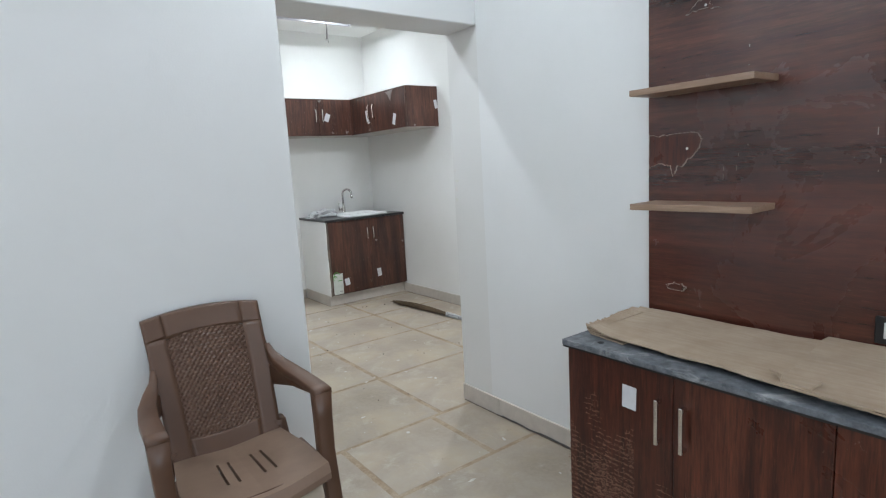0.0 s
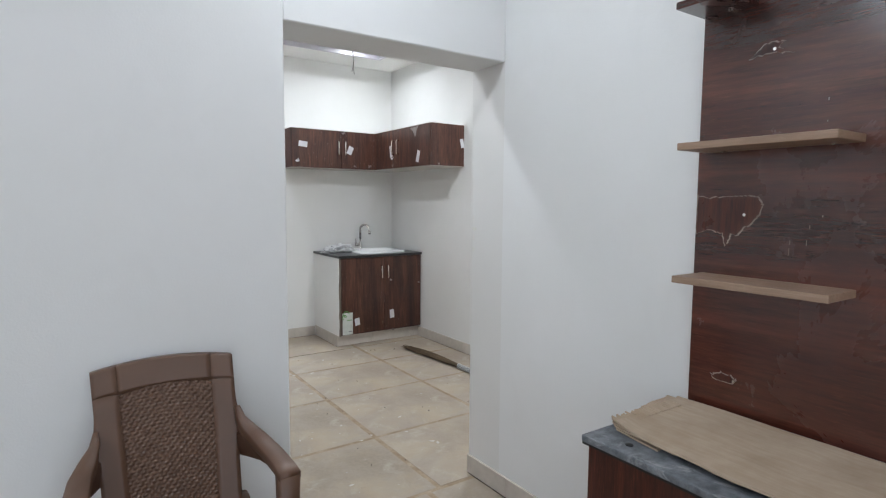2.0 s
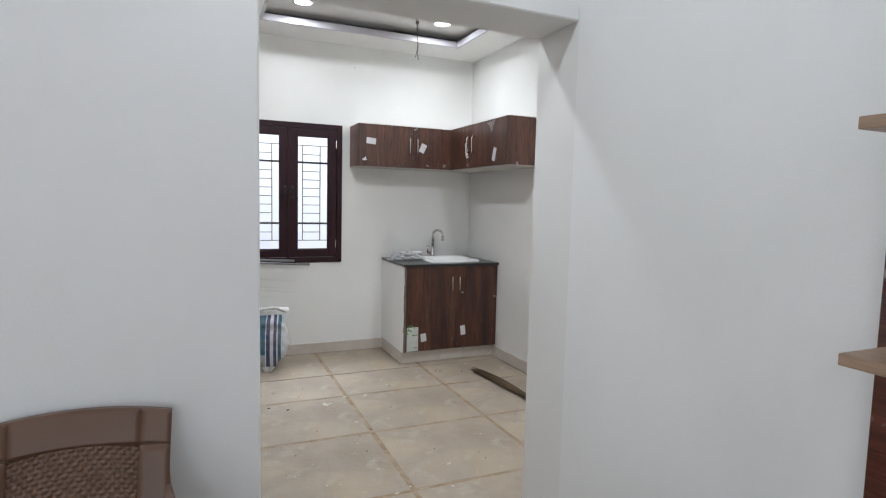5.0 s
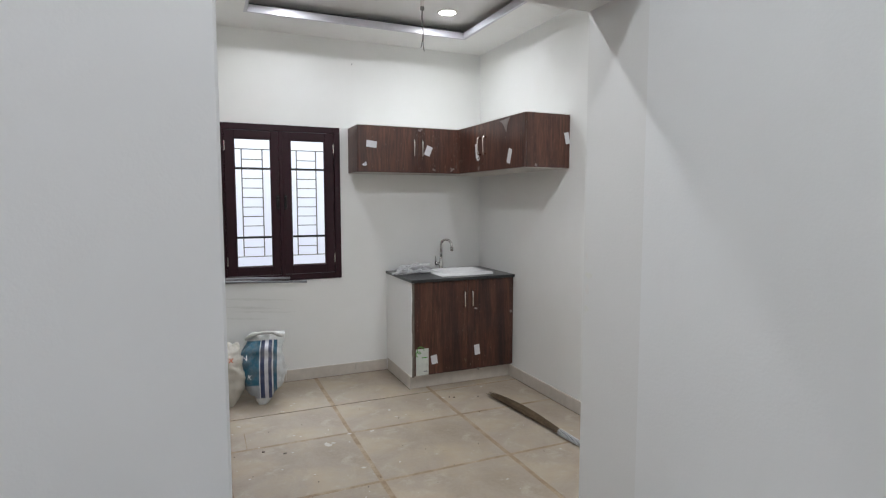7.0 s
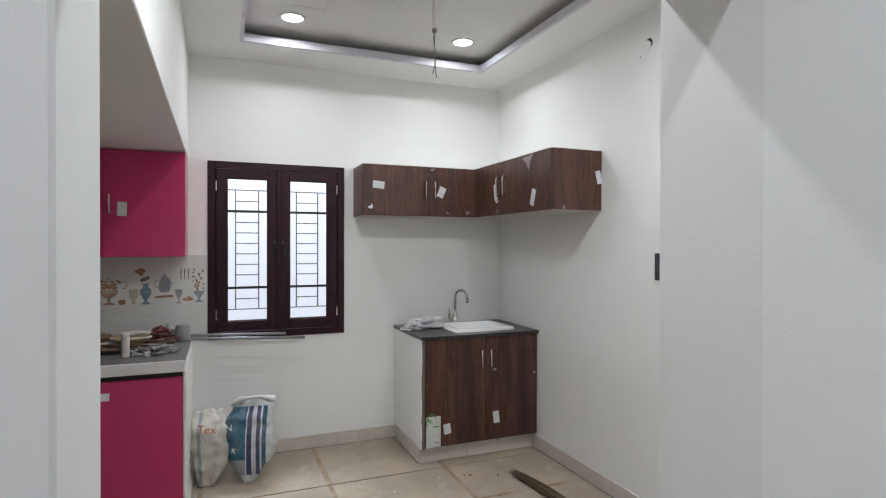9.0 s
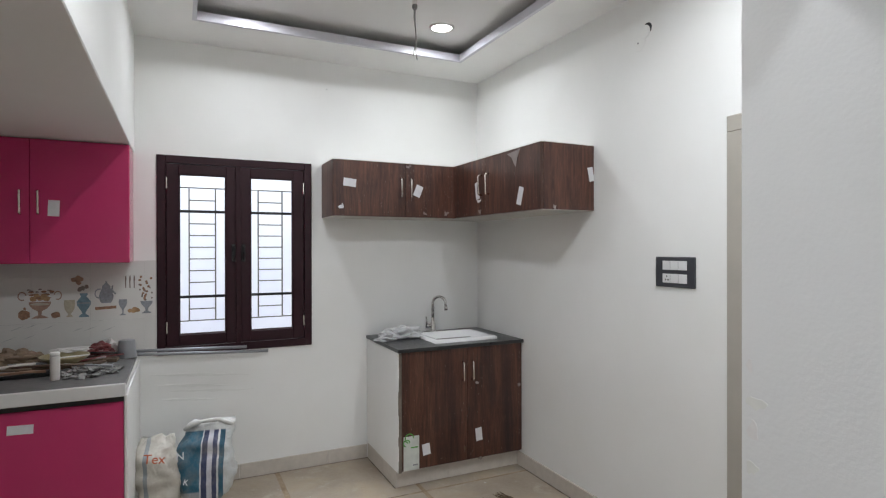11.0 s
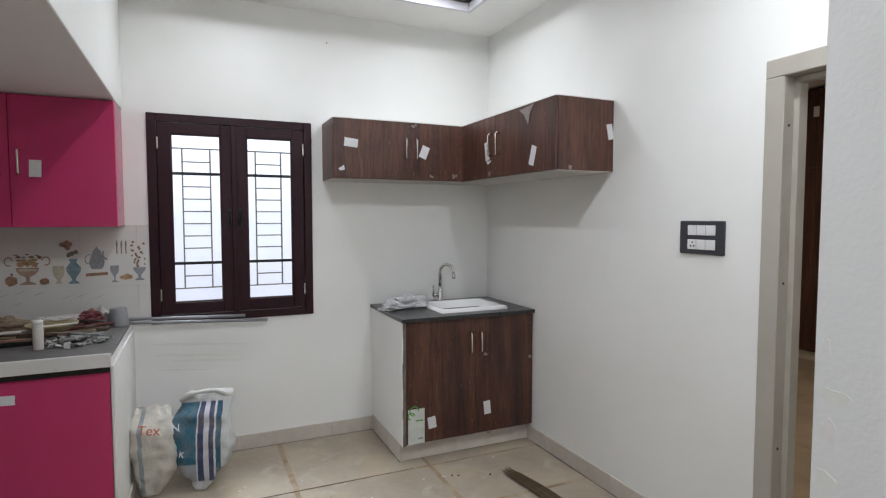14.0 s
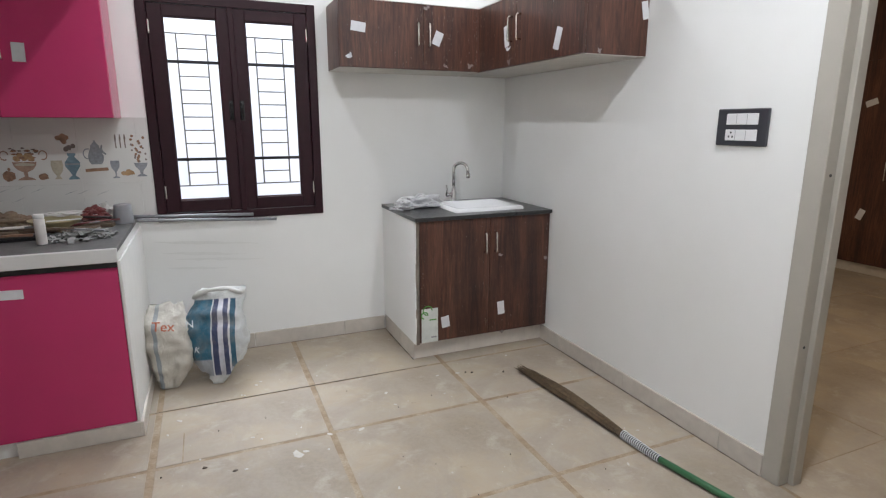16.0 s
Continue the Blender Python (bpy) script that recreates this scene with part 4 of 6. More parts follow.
def crumpled(name, centre, size, seed, material, label, category, rough=0.35, freq=6.0, flat=0.0):
    """A crumpled bag: a subdivided ball pushed about by noise, flat at the bottom."""
    bm = bmesh.new()
    bmesh.ops.create_icosphere(bm, subdivisions=4, radius=1)
    off = Vector((seed * 3.1, seed * 1.7, seed * 0.9))
    for v in bm.verts:
        n = v.co.normalized()
        d = 1 + rough * (abs(noise.noise(n * freq * 0.35 + off)) * 1.2 - 0.4) + rough * 0.45 * (abs(noise.noise(n * freq + off)) - 0.2)
        p = n * d
        if p.z < -flat:
            p.z = -flat + (p.z + flat) * 0.05
        v.co = Vector((p.x * size[0], p.y * size[1], (p.z + flat) * size[2])) + Vector(centre)
    lo = min(v.co.z for v in bm.verts)
    for v in bm.verts:
        v.co.z += centre[2] - lo
    return solid(name, bm, material, label, category, "", False)


wall_cabinet_back()
wall_cabinet_side()
sink_cabinet()
sink()
crumpled("plastic_bag", (2.85, 5.93, 0.933), (0.17, 0.085, 0.075), 5, M_PLASTIC_BAG, "crumpled milky plastic bag lying beside the sink", "plastic bag", 0.5, 5.0, 0.1)
crumpled("plastic_packet", (2.695, 5.86, 0.933), (0.07, 0.055, 0.045), 9, M_PLASTIC_BAG, "small crumpled milky plastic packet on the countertop", "plastic bag", 0.6, 5.0, 0.1)

# ---- pink kitchen run ----
PXR, PYF = 1.116, 5.222


def pink_base():
    c = thing("pink_base_cabinet", (0.7, YB, 0), "glossy pink base cabinet with white sides under the counter", "base cabinet")
    part("body", box(XK, PXR, PYF + 0.022, YB, 0.0, 0.873), M_WHITE, c, "white carcass")
    part("side_panel", box(PXR, PXR + 0.014, PYF - 0.004, YB, 0.0, 0.877, 0.002), M_WHITE, c, "white side panel")
    xs = [XK, -0.02, 0.56, PXR - 0.002]
    for a, b in zip(xs, xs[1:]):
        part("door", box(a + 0.001, b - 0.001, PYF, PYF + 0.018, 0.078, 0.846, 0.002), M_PINK, c)
    # black strip stands for the shadowed gap above the doors
    part("shadow_rail", box(XK, PXR - 0.002, PYF + 0.004, PYF + 0.020, 0.847, 0.8785), M_BLACK, c, "black strip painted for the shadow gap under the worktop")
    part("plinth_tile", box(0.632, PXR + 0.014, PYF - 0.010, PYF + 0.004, 0, 0.076, 0.002), M_SKIRT, c)
    part("plinth_tile", box(PXR + 0.014, PXR + 0.026, PYF - 0.010, YB - 0.01, 0, 0.076, 0.002), M_SKIRT, c)
    sticker(c, (0.70, PYF - 0.001, 0.765), 0.10, 0.042, "-y", 2)
    w = thing("kitchen_worktop", (0.7, YB, 0.878), "dusty granite kitchen worktop with a white marble front edge", "worktop")
    part("slab", box(XK, PXR + 0.006, PYF - 0.02, YB - 0.012, 0.917, 0.940, 0.002), M_GRANITE_K, w)
    part("front_edge", box(XK, PXR + 0.008, PYF - 0.040, PYF - 0.020, 0.879, 0.942, 0.003), M_MARBLE, w, "white marble front strip")
    part("underlay", box(XK, PXR + 0.006, PYF - 0.02, YB - 0.012, 0.8785, 0.917), M_MARBLE, w)


def pink_wall():
    x1, yf, z0, z1 = 1.096, 5.844, 1.514, 2.214
    c = thing("pink_wall_cabinet", (0.3, YB, z0), "glossy pink wall cabinet under the loft with two doors", "wall cabinet")
    part("body", box(XK, x1, yf + 0.020, YB, z0, z1 - 0.001, 0.002), M_PINK, c)
    for a, b, hx in ((-0.5, 0.125, 0.08), (0.128, 0.612, 0.572), (0.615, x1 - 0.001, 0.655)):
        d = part("door", box(a, b, yf, yf + 0.018, z0 + 0.001, z1 - 0.004, 0.002), M_PINK, c)
        d_handle(d, (hx, yf, 1.79), (hx, yf, 1.92), (0, -0.028, 0))
    sticker(c, (0.725, yf - 0.001, 1.825), 0.055, 0.09, "-y", 2)


pink_base()
pink_wall()


# ---- things on the pink counter ----
ZK = 0.941
bt = thing("white_bottle", (0.80, 5.42, ZK), "plain white plastic tube standing on the counter", "bottle")
part("tube", lathe(bmesh.new(), [(0.020, 0), (0.022, 0.003), (0.022, 0.115), (0.020, 0.12)], (0.80, 5.42, ZK), 20), M_CONDUIT, bt, "", True)
part("cap", lathe(bmesh.new(), [(0.0215, 0.121), (0.0215, 0.138), (0.018, 0.14)], (0.80, 5.42, ZK), 20), M_WHITE, bt, "", True)
solid("grey_cup", lathe(bmesh.new(), [(0.052, 0), (0.053, 0.004), (0.050, 0.035), (0.044, 0.10), (0.042, 0.105), (0.038, 0.106)], (1.075, 5.93, ZK), 24), M_PVC, "grey plastic cup standing upside down", "cup", "", True)
solid("bowl", lathe(bmesh.new(), [(0.05, 0), (0.09, 0.02), (0.12, 0.055), (0.122, 0.06), (0.115, 0.06), (0.085, 0.027), (0.04, 0.012)], (0.78, 5.80, ZK), 28), M_YELLOWB, "shallow faded yellow plastic bowl", "bowl", "", True)
crumpled("red_wrapper", (0.93, 5.95, ZK + 0.03), (0.085, 0.06, 0.05), 3, M_RED, "crumpled dark red wrapper on the counter", "wrapper", 0.6, 6.0, 0.2)
crumpled("white_wrapper", (0.98, 6.00, ZK + 0.005), (0.07, 0.05, 0.075), 7, M_BAGW, "crumpled white woven bag on the counter", "wrapper", 0.6, 6.0, 0.2)
crumpled("wrapping_sheet", (0.83, 5.95, ZK + 0.055), (0.15, 0.05, 0.02), 13, M_BAGW, "crumpled white plastic sheet lying on the clutter", "wrapper", 0.5, 6.0, 0.2)
crumpled("scrap_bag", (0.52, 5.95, ZK), (0.15, 0.10, 0.07), 15, M_SCRAPBAG, "crumpled brown packing paper on the counter", "wrapper", 0.5, 6.0, 0.2)
for i, (x, y, z, l, w, h, a, m) in enumerate(((0.62, 5.55, 0, 0.34, 0.05, 0.018, 4, M_BLACK), (0.55, 5.68, 0, 0.42, 0.06, 0.02, -6, M_PVC), (0.88, 5.72, 0, 0.22, 0.07, 0.022, 12, M_PLANK),
                                              (0.70, 5.64, 0.022, 0.30, 0.045, 0.016, -10, M_PLANK), (0.50, 5.80, 0, 0.36, 0.07, 0.02, 8, M_PLANK), (0.92, 5.84, 0, 0.24, 0.06, 0.02, -8, M_PLANK),
                                              (0.40, 5.50, 0, 0.30, 0.08, 0.02, 3, M_PVC))):
    bm = box(-l / 2, l / 2, -w / 2, w / 2, 0, h, 0.003)
    bmesh.ops.transform(bm, matrix=pose(x, y, ZK + z, 0, 0, a), verts=bm.verts)
    solid("offcut", bm, m, "dark wooden or plastic offcut lying on the counter", "offcut", "offcuts on the counter")
for i, (x, y, z, l, a, r0, m) in enumerate(((0.66, 5.52, 0.016, 0.40, 8, 0.006, M_BLACK), (0.74, 5.60, 0.040, 0.34, -14, 0.005, M_PLANK), (0.60, 5.72, 0.030, 0.44, 16, 0.008, M_CONDUIT), (0.86, 5.90, 0.045, 0.36, -20, 0.005, M_BLACK), (0.52, 5.60, 0.03, 0.30, -4, 0.007, M_PLANK), (0.95, 5.80, 0.030, 0.26, 30, 0.005, M_RED))):
    d = Vector((math.cos(radians(a)), math.sin(radians(a)), 0.02)) * l / 2
    c0 = Vector((x, y, ZK + z))
    solid("stick", tube(bmesh.new(), [c0 - d, c0 + Vector((0, 0, 0.006)), c0 + d], r0, 8), m, "thin stick or pipe scrap lying in the clutter", "stick", "sticks on the counter", True)
bm = box(-0.075, 0.075, -0.009, 0.009, 0, 0.005, 0.001)
bmesh.ops.transform(bm, matrix=pose(0.835, 5.72, ZK + 0.061, 0, 0, 14), verts=bm.verts)
solid("white_strip", bm, M_WHITE, "narrow white plastic strip lying across a bowl", "strip")
rng = random.Random(4)
bm = bmesh.new()
for k in range(150):
    r, a = 0.14 * math.sqrt(rng.random()), rng.random() * math.tau
    s = rng.uniform(0.010, 0.026)
    m = pose(0.93 + r * 1.1 * math.cos(a), 5.56 + r * 1.2 * math.sin(a), ZK + 0.008 + rng.random() * 0.03 * (1 - r / 0.15), rng.uniform(-25, 25), rng.uniform(-25, 25), rng.uniform(0, 360))
    bmesh.ops.create_cube(bm, size=1, matrix=m @ Matrix.Diagonal((s * 1.6, s, 0.004, 1)))
tagged(new("plaster_scraps", mesh_of("plaster_scraps", bm, M_RUBBLE)), "heap of grey tile and plaster scraps", "scraps", kind="stuff")
rng = random.Random(23)
for k in range(12):
    x, y, l, a = rng.uniform(0.45, 0.95), rng.uniform(5.50, 5.92), rng.uniform(0.10, 0.26), rng.uniform(-28, 28)
    bm = box(-l / 2, l / 2, -rng.uniform(0.004, 0.012), rng.uniform(0.004, 0.012), 0, rng.uniform(0.004, 0.012), 0.001)
    bmesh.ops.transform(bm, matrix=pose(x, y, ZK + 0.012 + 0.006 * (k % 4), rng.uniform(-6, 6), rng.uniform(-2, 2), a), verts=bm.verts)
    solid("splinter", bm, (M_PLANK, M_BLACK, M_WORN, M_PVC)[k % 4], "thin wooden or plastic splinter in the clutter on the counter", "splinter", "splinters on the counter")
for p0, p1, r in (((0.62, 6.06, 0.956), (1.92, 6.12, 0.880), 0.0105), ((0.75, 6.095, 0.960), (1.78, 6.128, 0.918), 0.0105)):
    solid("grey_pipe", tube(bmesh.new(), [p0, p1], r, 12), M_PVC, "grey plastic pipe lying across counter and window", "pipe", "grey pipes", True)

# ---- cement sacks ----
def sack_mesh(w, d, h, seed, lean, pinch):
    bm = bmesh.new()
    n, rows = 40, 34
    off = Vector((seed * 5.3, seed * 2.1, 0))
    rings = []
    for j in range(rows + 1):
        f = j / rows
        bulge = (1 - pinch * (1 - f) ** 4) * (1 + 0.10 * math.sin(min(1, f * 1.25) * math.pi)) * (1 - 0.14 * max(0, f - 0.72) / 0.28) 
        ring = []
        for k in range(n):
            a = k * math.tau / n
            ca, sa = math.cos(a), math.sin(a)
            e = 0.72
            x = w / 2 * bulge * math.copysign(abs(ca) ** e, ca)
            y = d / 2 * (bulge if f < 0.75 else bulge * (1 - 0.62 * (f - 0.75) / 0.25)) * math.copysign(abs(sa) ** e, sa)
            z = h * f
            q = Vector((x, y, z))
            nn = noise.noise(q * 5 + off) * 0.036 - abs(noise.noise(Vector((q.x * 9 + q.z * 6, q.y * 9, q.z * 16 - q.x * 5)) + off)) * 0.022 + noise.noise(q * 13 + off) * 0.020 - abs(noise.noise(q * 22 + off)) * 0.022 + noise.noise(q * 45 + off) * 0.004
            rad = Vector((ca, sa, 0))
            q += rad * nn
            q.x += lean * f * f
            q.z += noise.noise(Vector((ca * 2, sa * 2, seed))) * 0.03 * f + 0.02 * x * f * f
            ring.append(bm.verts.new(q))
        rings.append(ring)
    for u, v in zip(rings, rings[1:]):
        for k in range(n):
            bm.faces.new((u[k], u[(k + 1) % n], v[(k + 1) % n], v[k]))
    bm.faces.new(rings[0][::-1])
    bm.faces.new(rings[-1])
    return bm


def lettering(text, size, material, parent, at, turn=0.0, depth=0.0):
    """Printed letters on the front of a sack."""
    cu = bpy.data.curves.new("print", "FONT")
    cu.body, cu.size, cu.extrude = text, size, 0.0015
    ob = new("print", cu)
    me = bpy.data.meshes.new_from_object(ob)
    scene.collection.objects.unlink(ob)
    bpy.data.objects.remove(ob)
    me.materials.clear()
    me.materials.append(material)
    o = new("print", me)
    o.parent = parent
    o.matrix_local = pose(*at, 90, turn, 0)
    return tagged(o, "printed letters")


def sacks():
    b = tagged(new("cement_sack", mesh_of("sack", sack_mesh(0.345, 0.20, 0.550, 2, 0.016, 0.74), M_SACK_B, True)), "blue and white striped woven cement sack, open at the top", "sack", "sacks")
    b.location, b.rotation_euler = (1.482, 5.665, 0.004), (radians(-19), 0, radians(-12))
    bm = bmesh.new()
    pts = []
    for k in range(25):
        a = k * math.tau / 24
        pts.append((0.012 + 0.138 * math.cos(a), 0.052 * math.sin(a), 0.548 + 0.006 * math.cos(a) - 0.034 * math.cos(a) ** 2 + 0.012 * noise.noise(Vector((math.cos(a) * 2, math.sin(a) * 2, 3)))))
    tube(bm, pts, [0.014 + 0.012 * noise.noise(Vector(p) * 38) for p in pts], 10)
    o = part("rolled_rim", bm, M_BAGW, b, "rolled white sack opening", True)
    lettering("N", 0.06, M_INK_WHITE, b, (-0.142, -0.128, 0.33), -4)
    lettering("K", 0.045, M_INK_WHITE, b, (-0.095, -0.142, 0.195), 12)
    s = tagged(new("cement_sack", mesh_of("sack", sack_mesh(0.252, 0.19, 0.480, 7, -0.012, 0.62), M_SACK_W, True)), "dirty white woven sack with orange print", "sack", "sacks")
    s.location, s.rotation_euler = (1.238, 5.705, 0.004), (radians(-18), radians(-3), radians(-10))
    lettering("Tex", 0.075, M_INK_RED, s, (-0.048, -0.134, 0.335), 6)


sacks()


# ---- switch plate ----
def switch_plate():
    y0, y1, z0, z1 = 3.986, 4.232, 1.396, 1.550
    s = thing("switch_board", (XR, (y0 + y1) / 2, z0), "graphite modular switch board with white switches and socket", "switch")
    part("plate", box(XR - 0.012, XR + 0.001, y0, y1, z0, z1, 0.004), M_SWITCH, s)
    for za, zb in ((1.484, 1.530), (1.418, 1.464)):
        m = part("switch_module_strip", box(XR - 0.0155, XR - 0.010, y0 + 0.045, y1 - 0.05, za, zb, 0.0015), M_SWITCHW, s, "white switch modules")
        for k in range(1, 3):
            y = y0 + 0.045 + (y1 - y0 - 0.095) * k / 3
            part("gap", box(XR - 0.0162, XR - 0.015, y - 0.0008, y + 0.0008, za + 0.003, zb - 0.003), M_GREY, m)
    bm = bmesh.new()
    for dy, dz in ((0.0, 0.010), (-0.009, -0.007), (0.009, -0.007)):
        slab(bm, XR - 0.0168, XR - 0.015, 4.153 + dy - 0.0032, 4.153 + dy + 0.0032, 1.441 + dz - 0.004, 1.441 + dz + 0.004)
    part("socket_holes", bm, M_BLACK, s)


switch_plate()


# ---- broom ----
def broom():
    b = thing("broom", (3.30, 4.2, 0.0), "soft grass broom with a green plastic handle lying on the floor", "broom")
    rng = random.Random(8)
    bm = bmesh.new()
    for k in range(190):
        a = rng.random() * math.tau
        s = math.sqrt(rng.random())
        o0, o1 = 0.020 * s, 0.040 * s
        tip = rng.uniform(0.70, 1.08)
        wild = rng.uniform(-0.012, 0.012)
        pts = []
        for j in range(6):
            f = j / 5 * tip
            base = Vector((3.266, 4.27, 0.024)).lerp(Vector((3.205, 5.09, 0.024)), f)
            base.x += 0.020 * math.sin(f * 3.0) + wild * f * f
            o = (o0 + (o1 - o0) * math.sin(min(f, 1) * 2.2)) * (1 - 0.30 * max(0, f - 0.6) / 0.45)
            pts.append(base + Vector((math.cos(a) * o, 0, max(-0.021, math.sin(a) * o * 0.6))))
        tube(bm, pts, [0.0022, 0.0024, 0.0024, 0.0022, 0.0018, 0.0010], 4, False)
    part("bristles", bm, M_BRISTLE, b, "brown grass bristles")
    p0, p1 = Vector((3.266, 4.28, 0.024)), Vector((3.283, 4.055, 0.02))
    part("binding_core", tube(bmesh.new(), [p0, p1], [0.021, 0.015], 14), M_WRAPD, b, "", True)
    pts = []
    for k in range(20 * 10 + 1):
        f = k / 200
        c = p0.lerp(p1, f)
        r = 0.0215 - 0.006 * f
        a = f * 20 * math.tau
        pts.append(c + Vector((math.cos(a) * r, 0, math.sin(a) * r)))
    part("binding_cord", tube(bmesh.new(), pts, 0.0026, 6), M_INK_WHITE, b, "white spiral binding cord", True)
    part("handle", tube(bmesh.new(), [p1, (3.345, 3.74, 0.0165), (3.43, 3.33, 0.0165)], [0.0155, 0.016, 0.0155], 14), M_HANDLEG, b, "dark green plastic handle", True)


broom()


# ---- living room: panel, shelves, console, cardboard ----
PX, PY1 = 2.196, 1.432
pan = thing("tv_wall_panel", (XL, -0.2, 0.79), "worn mahogany laminate wall panel with peeled patches", "wall panel")
part("board", box(PX, XL - 0.001, -1.6, PY1, 0.806, 2.74, 0.0015), M_PANEL, pan)


def peel(parent, outline, y, z, seed):
    """A patch where the laminate has come off, with a pale torn rim."""
    rng = random.Random(seed)
    fine = []
    for (y0, z0), (y1, z1) in zip(outline, outline[1:] + outline[:1]):
        for k in range(6):
            f = k / 6
            fine.append((y0 + (y1 - y0) * f + rng.uniform(-0.003, 0.003), z0 + (z1 - z0) * f + rng.uniform(-0.003, 0.003)))
    outline = fine
    for nm, grow, x, m in (("torn_rim", 1.0, PX - 0.0016, M_PEELRIM), ("bare_patch", 0.0, PX - 0.0024, M_CONSOLE)):
        bm = bmesh.new()
        vs = []
        for dy, dz in outline:
            j = rng.uniform(0.6, 1.0)
            vs.append(bm.verts.new((x, min(PY1 - 0.002, y + dy + grow * 0.0042 * j * (1 if dy > 0 else -1)), z + dz + grow * 0.0034 * j * (1 if dz > 0 else -1))))
        f = bm.faces.new(vs)
        ex = bmesh.ops.extrude_face_region(bm, geom=[f])
        bmesh.ops.translate(bm, vec=(0.0016, 0, 0), verts=[g for g in ex["geom"] if isinstance(g, bmesh.types.BMVert)])
        part(nm, bm, m, parent)


peel(pan, [(0.105, 0.05), (0.06, 0.042), (0.0, 0.048), (-0.05, 0.05), (-0.09, 0.045), (-0.105, 0.02), (-0.095, -0.008), (-0.075, -0.035), (-0.05, -0.05), (-0.028, -0.075), (-0.01, -0.07), (0.005, -0.11), (0.015, -0.07), (0.06, -0.06), (0.105, -0.075)], 1.322, 1.458, 1)
peel(pan, [(0.05, 0.002), (0.02, 0.016), (-0.01, 0.014), (-0.035, 0.0), (-0.01, -0.012), (0.03, -0.010)], 1.30, 0.914, 2)
peel(pan, [(0.07, -0.015), (0.02, 0.02), (-0.03, 0.018), (-0.015, 0.004), (-0.055, -0.02), (0.01, -0.006)], 1.21, 1.94, 3)
for y, z in ((1.269, 1.449), (1.275, 0.913), (1.205, 1.94)):
    part("screw_head", lathe(bmesh.new(), [(0.0055, 0), (0.005, 0.003)], (0, 0, 0), 12), M_STEEL, pan, "bright screw head").matrix_local = Matrix.Translation(-AT[pan.name]) @ pose(PX - 0.002, y, z, 0, -90)
scr = random.Random(31)
for k in range(9):
    y, z = scr.uniform(0.25, 1.25), scr.uniform(0.86, 2.3)
    bm = bmesh.new()
    for j in range(scr.randint(1, 4)):
        a, b2, l = y + scr.uniform(-0.008, 0.008), z + scr.uniform(-0.07, 0.07), scr.uniform(0.004, 0.022)
        slab(bm, PX - 0.0012, PX + 0.001, a - 0.0005, a + scr.uniform(0.0004, 0.0022), b2, b2 + l)
    part("chipped_mark", bm, M_PEELRIM, pan)

for z, y0 in ((1.659, 0.962), (1.243, 0.960), (2.09, 1.26)):
    sh = thing("wall_shelf", (PX, (y0 + PY1) / 2, z), "thin tan wood-laminate shelf fixed to the panel", "shelf", "shelves on the wall panel")
    part("board", box(2.026, PX, y0, 1.402 if z < 2 else 1.425, z - 0.011, z + 0.011, 0.0015), M_SHELF if z < 2 else M_PANEL, sh)
    for y in (y0 + 0.06, 1.33):
        part("support_pin", tube(bmesh.new(), [(PX - 0.04, y, z - 0.012), (PX, y, z - 0.012)], 0.004, 8), M_STEEL, sh)

CX0, CY1, CZ = 1.694, 1.434, 0.770
con = thing("tv_console", (1.9, -0.1, 0), "worn mahogany laminate console cabinet below the wall panel", "cabinet")
part("body", box(CX0 + 0.020, XL - 0.001, -1.6, CY1, 0.06, CZ, 0.002), M_CONSOLE, con)
part("plinth", box(CX0 + 0.05, XL - 0.001, -1.6, CY1 - 0.02, 0.0, 0.06), M_EDGE, con)
ys = [CY1 - 0.001, 1.025, 0.60, 0.14, -0.28, -0.70, -1.15, -1.598]
for k, (b, a) in enumerate(zip(ys, ys[1:])):
    d = part("door", box(CX0, CX0 + 0.018, a + 0.001, b - 0.001, 0.065, CZ - 0.004, 0.002), M_CONSOLE, con)
    hy = a + 0.042 if k % 2 == 0 else b - 0.040
    bm = box(CX0 - 0.030, CX0 - 0.020, hy - 0.006, hy + 0.006, 0.540, 0.688, 0.002)
    slab(bm, CX0 - 0.026, CX0 + 0.001, hy - 0.006, hy + 0.006, 0.673, 0.685)
    slab(bm, CX0 - 0.026, CX0 + 0.001, hy - 0.006, hy + 0.006, 0.543, 0.555)
    part("handle", bm, M_STEEL, d, "flat brushed steel handle")
sticker(con, (CX0 - 0.001, 1.178, 0.655), 0.052, 0.078, "-x", 2)
rng = random.Random(77)
verts, faces = [], []
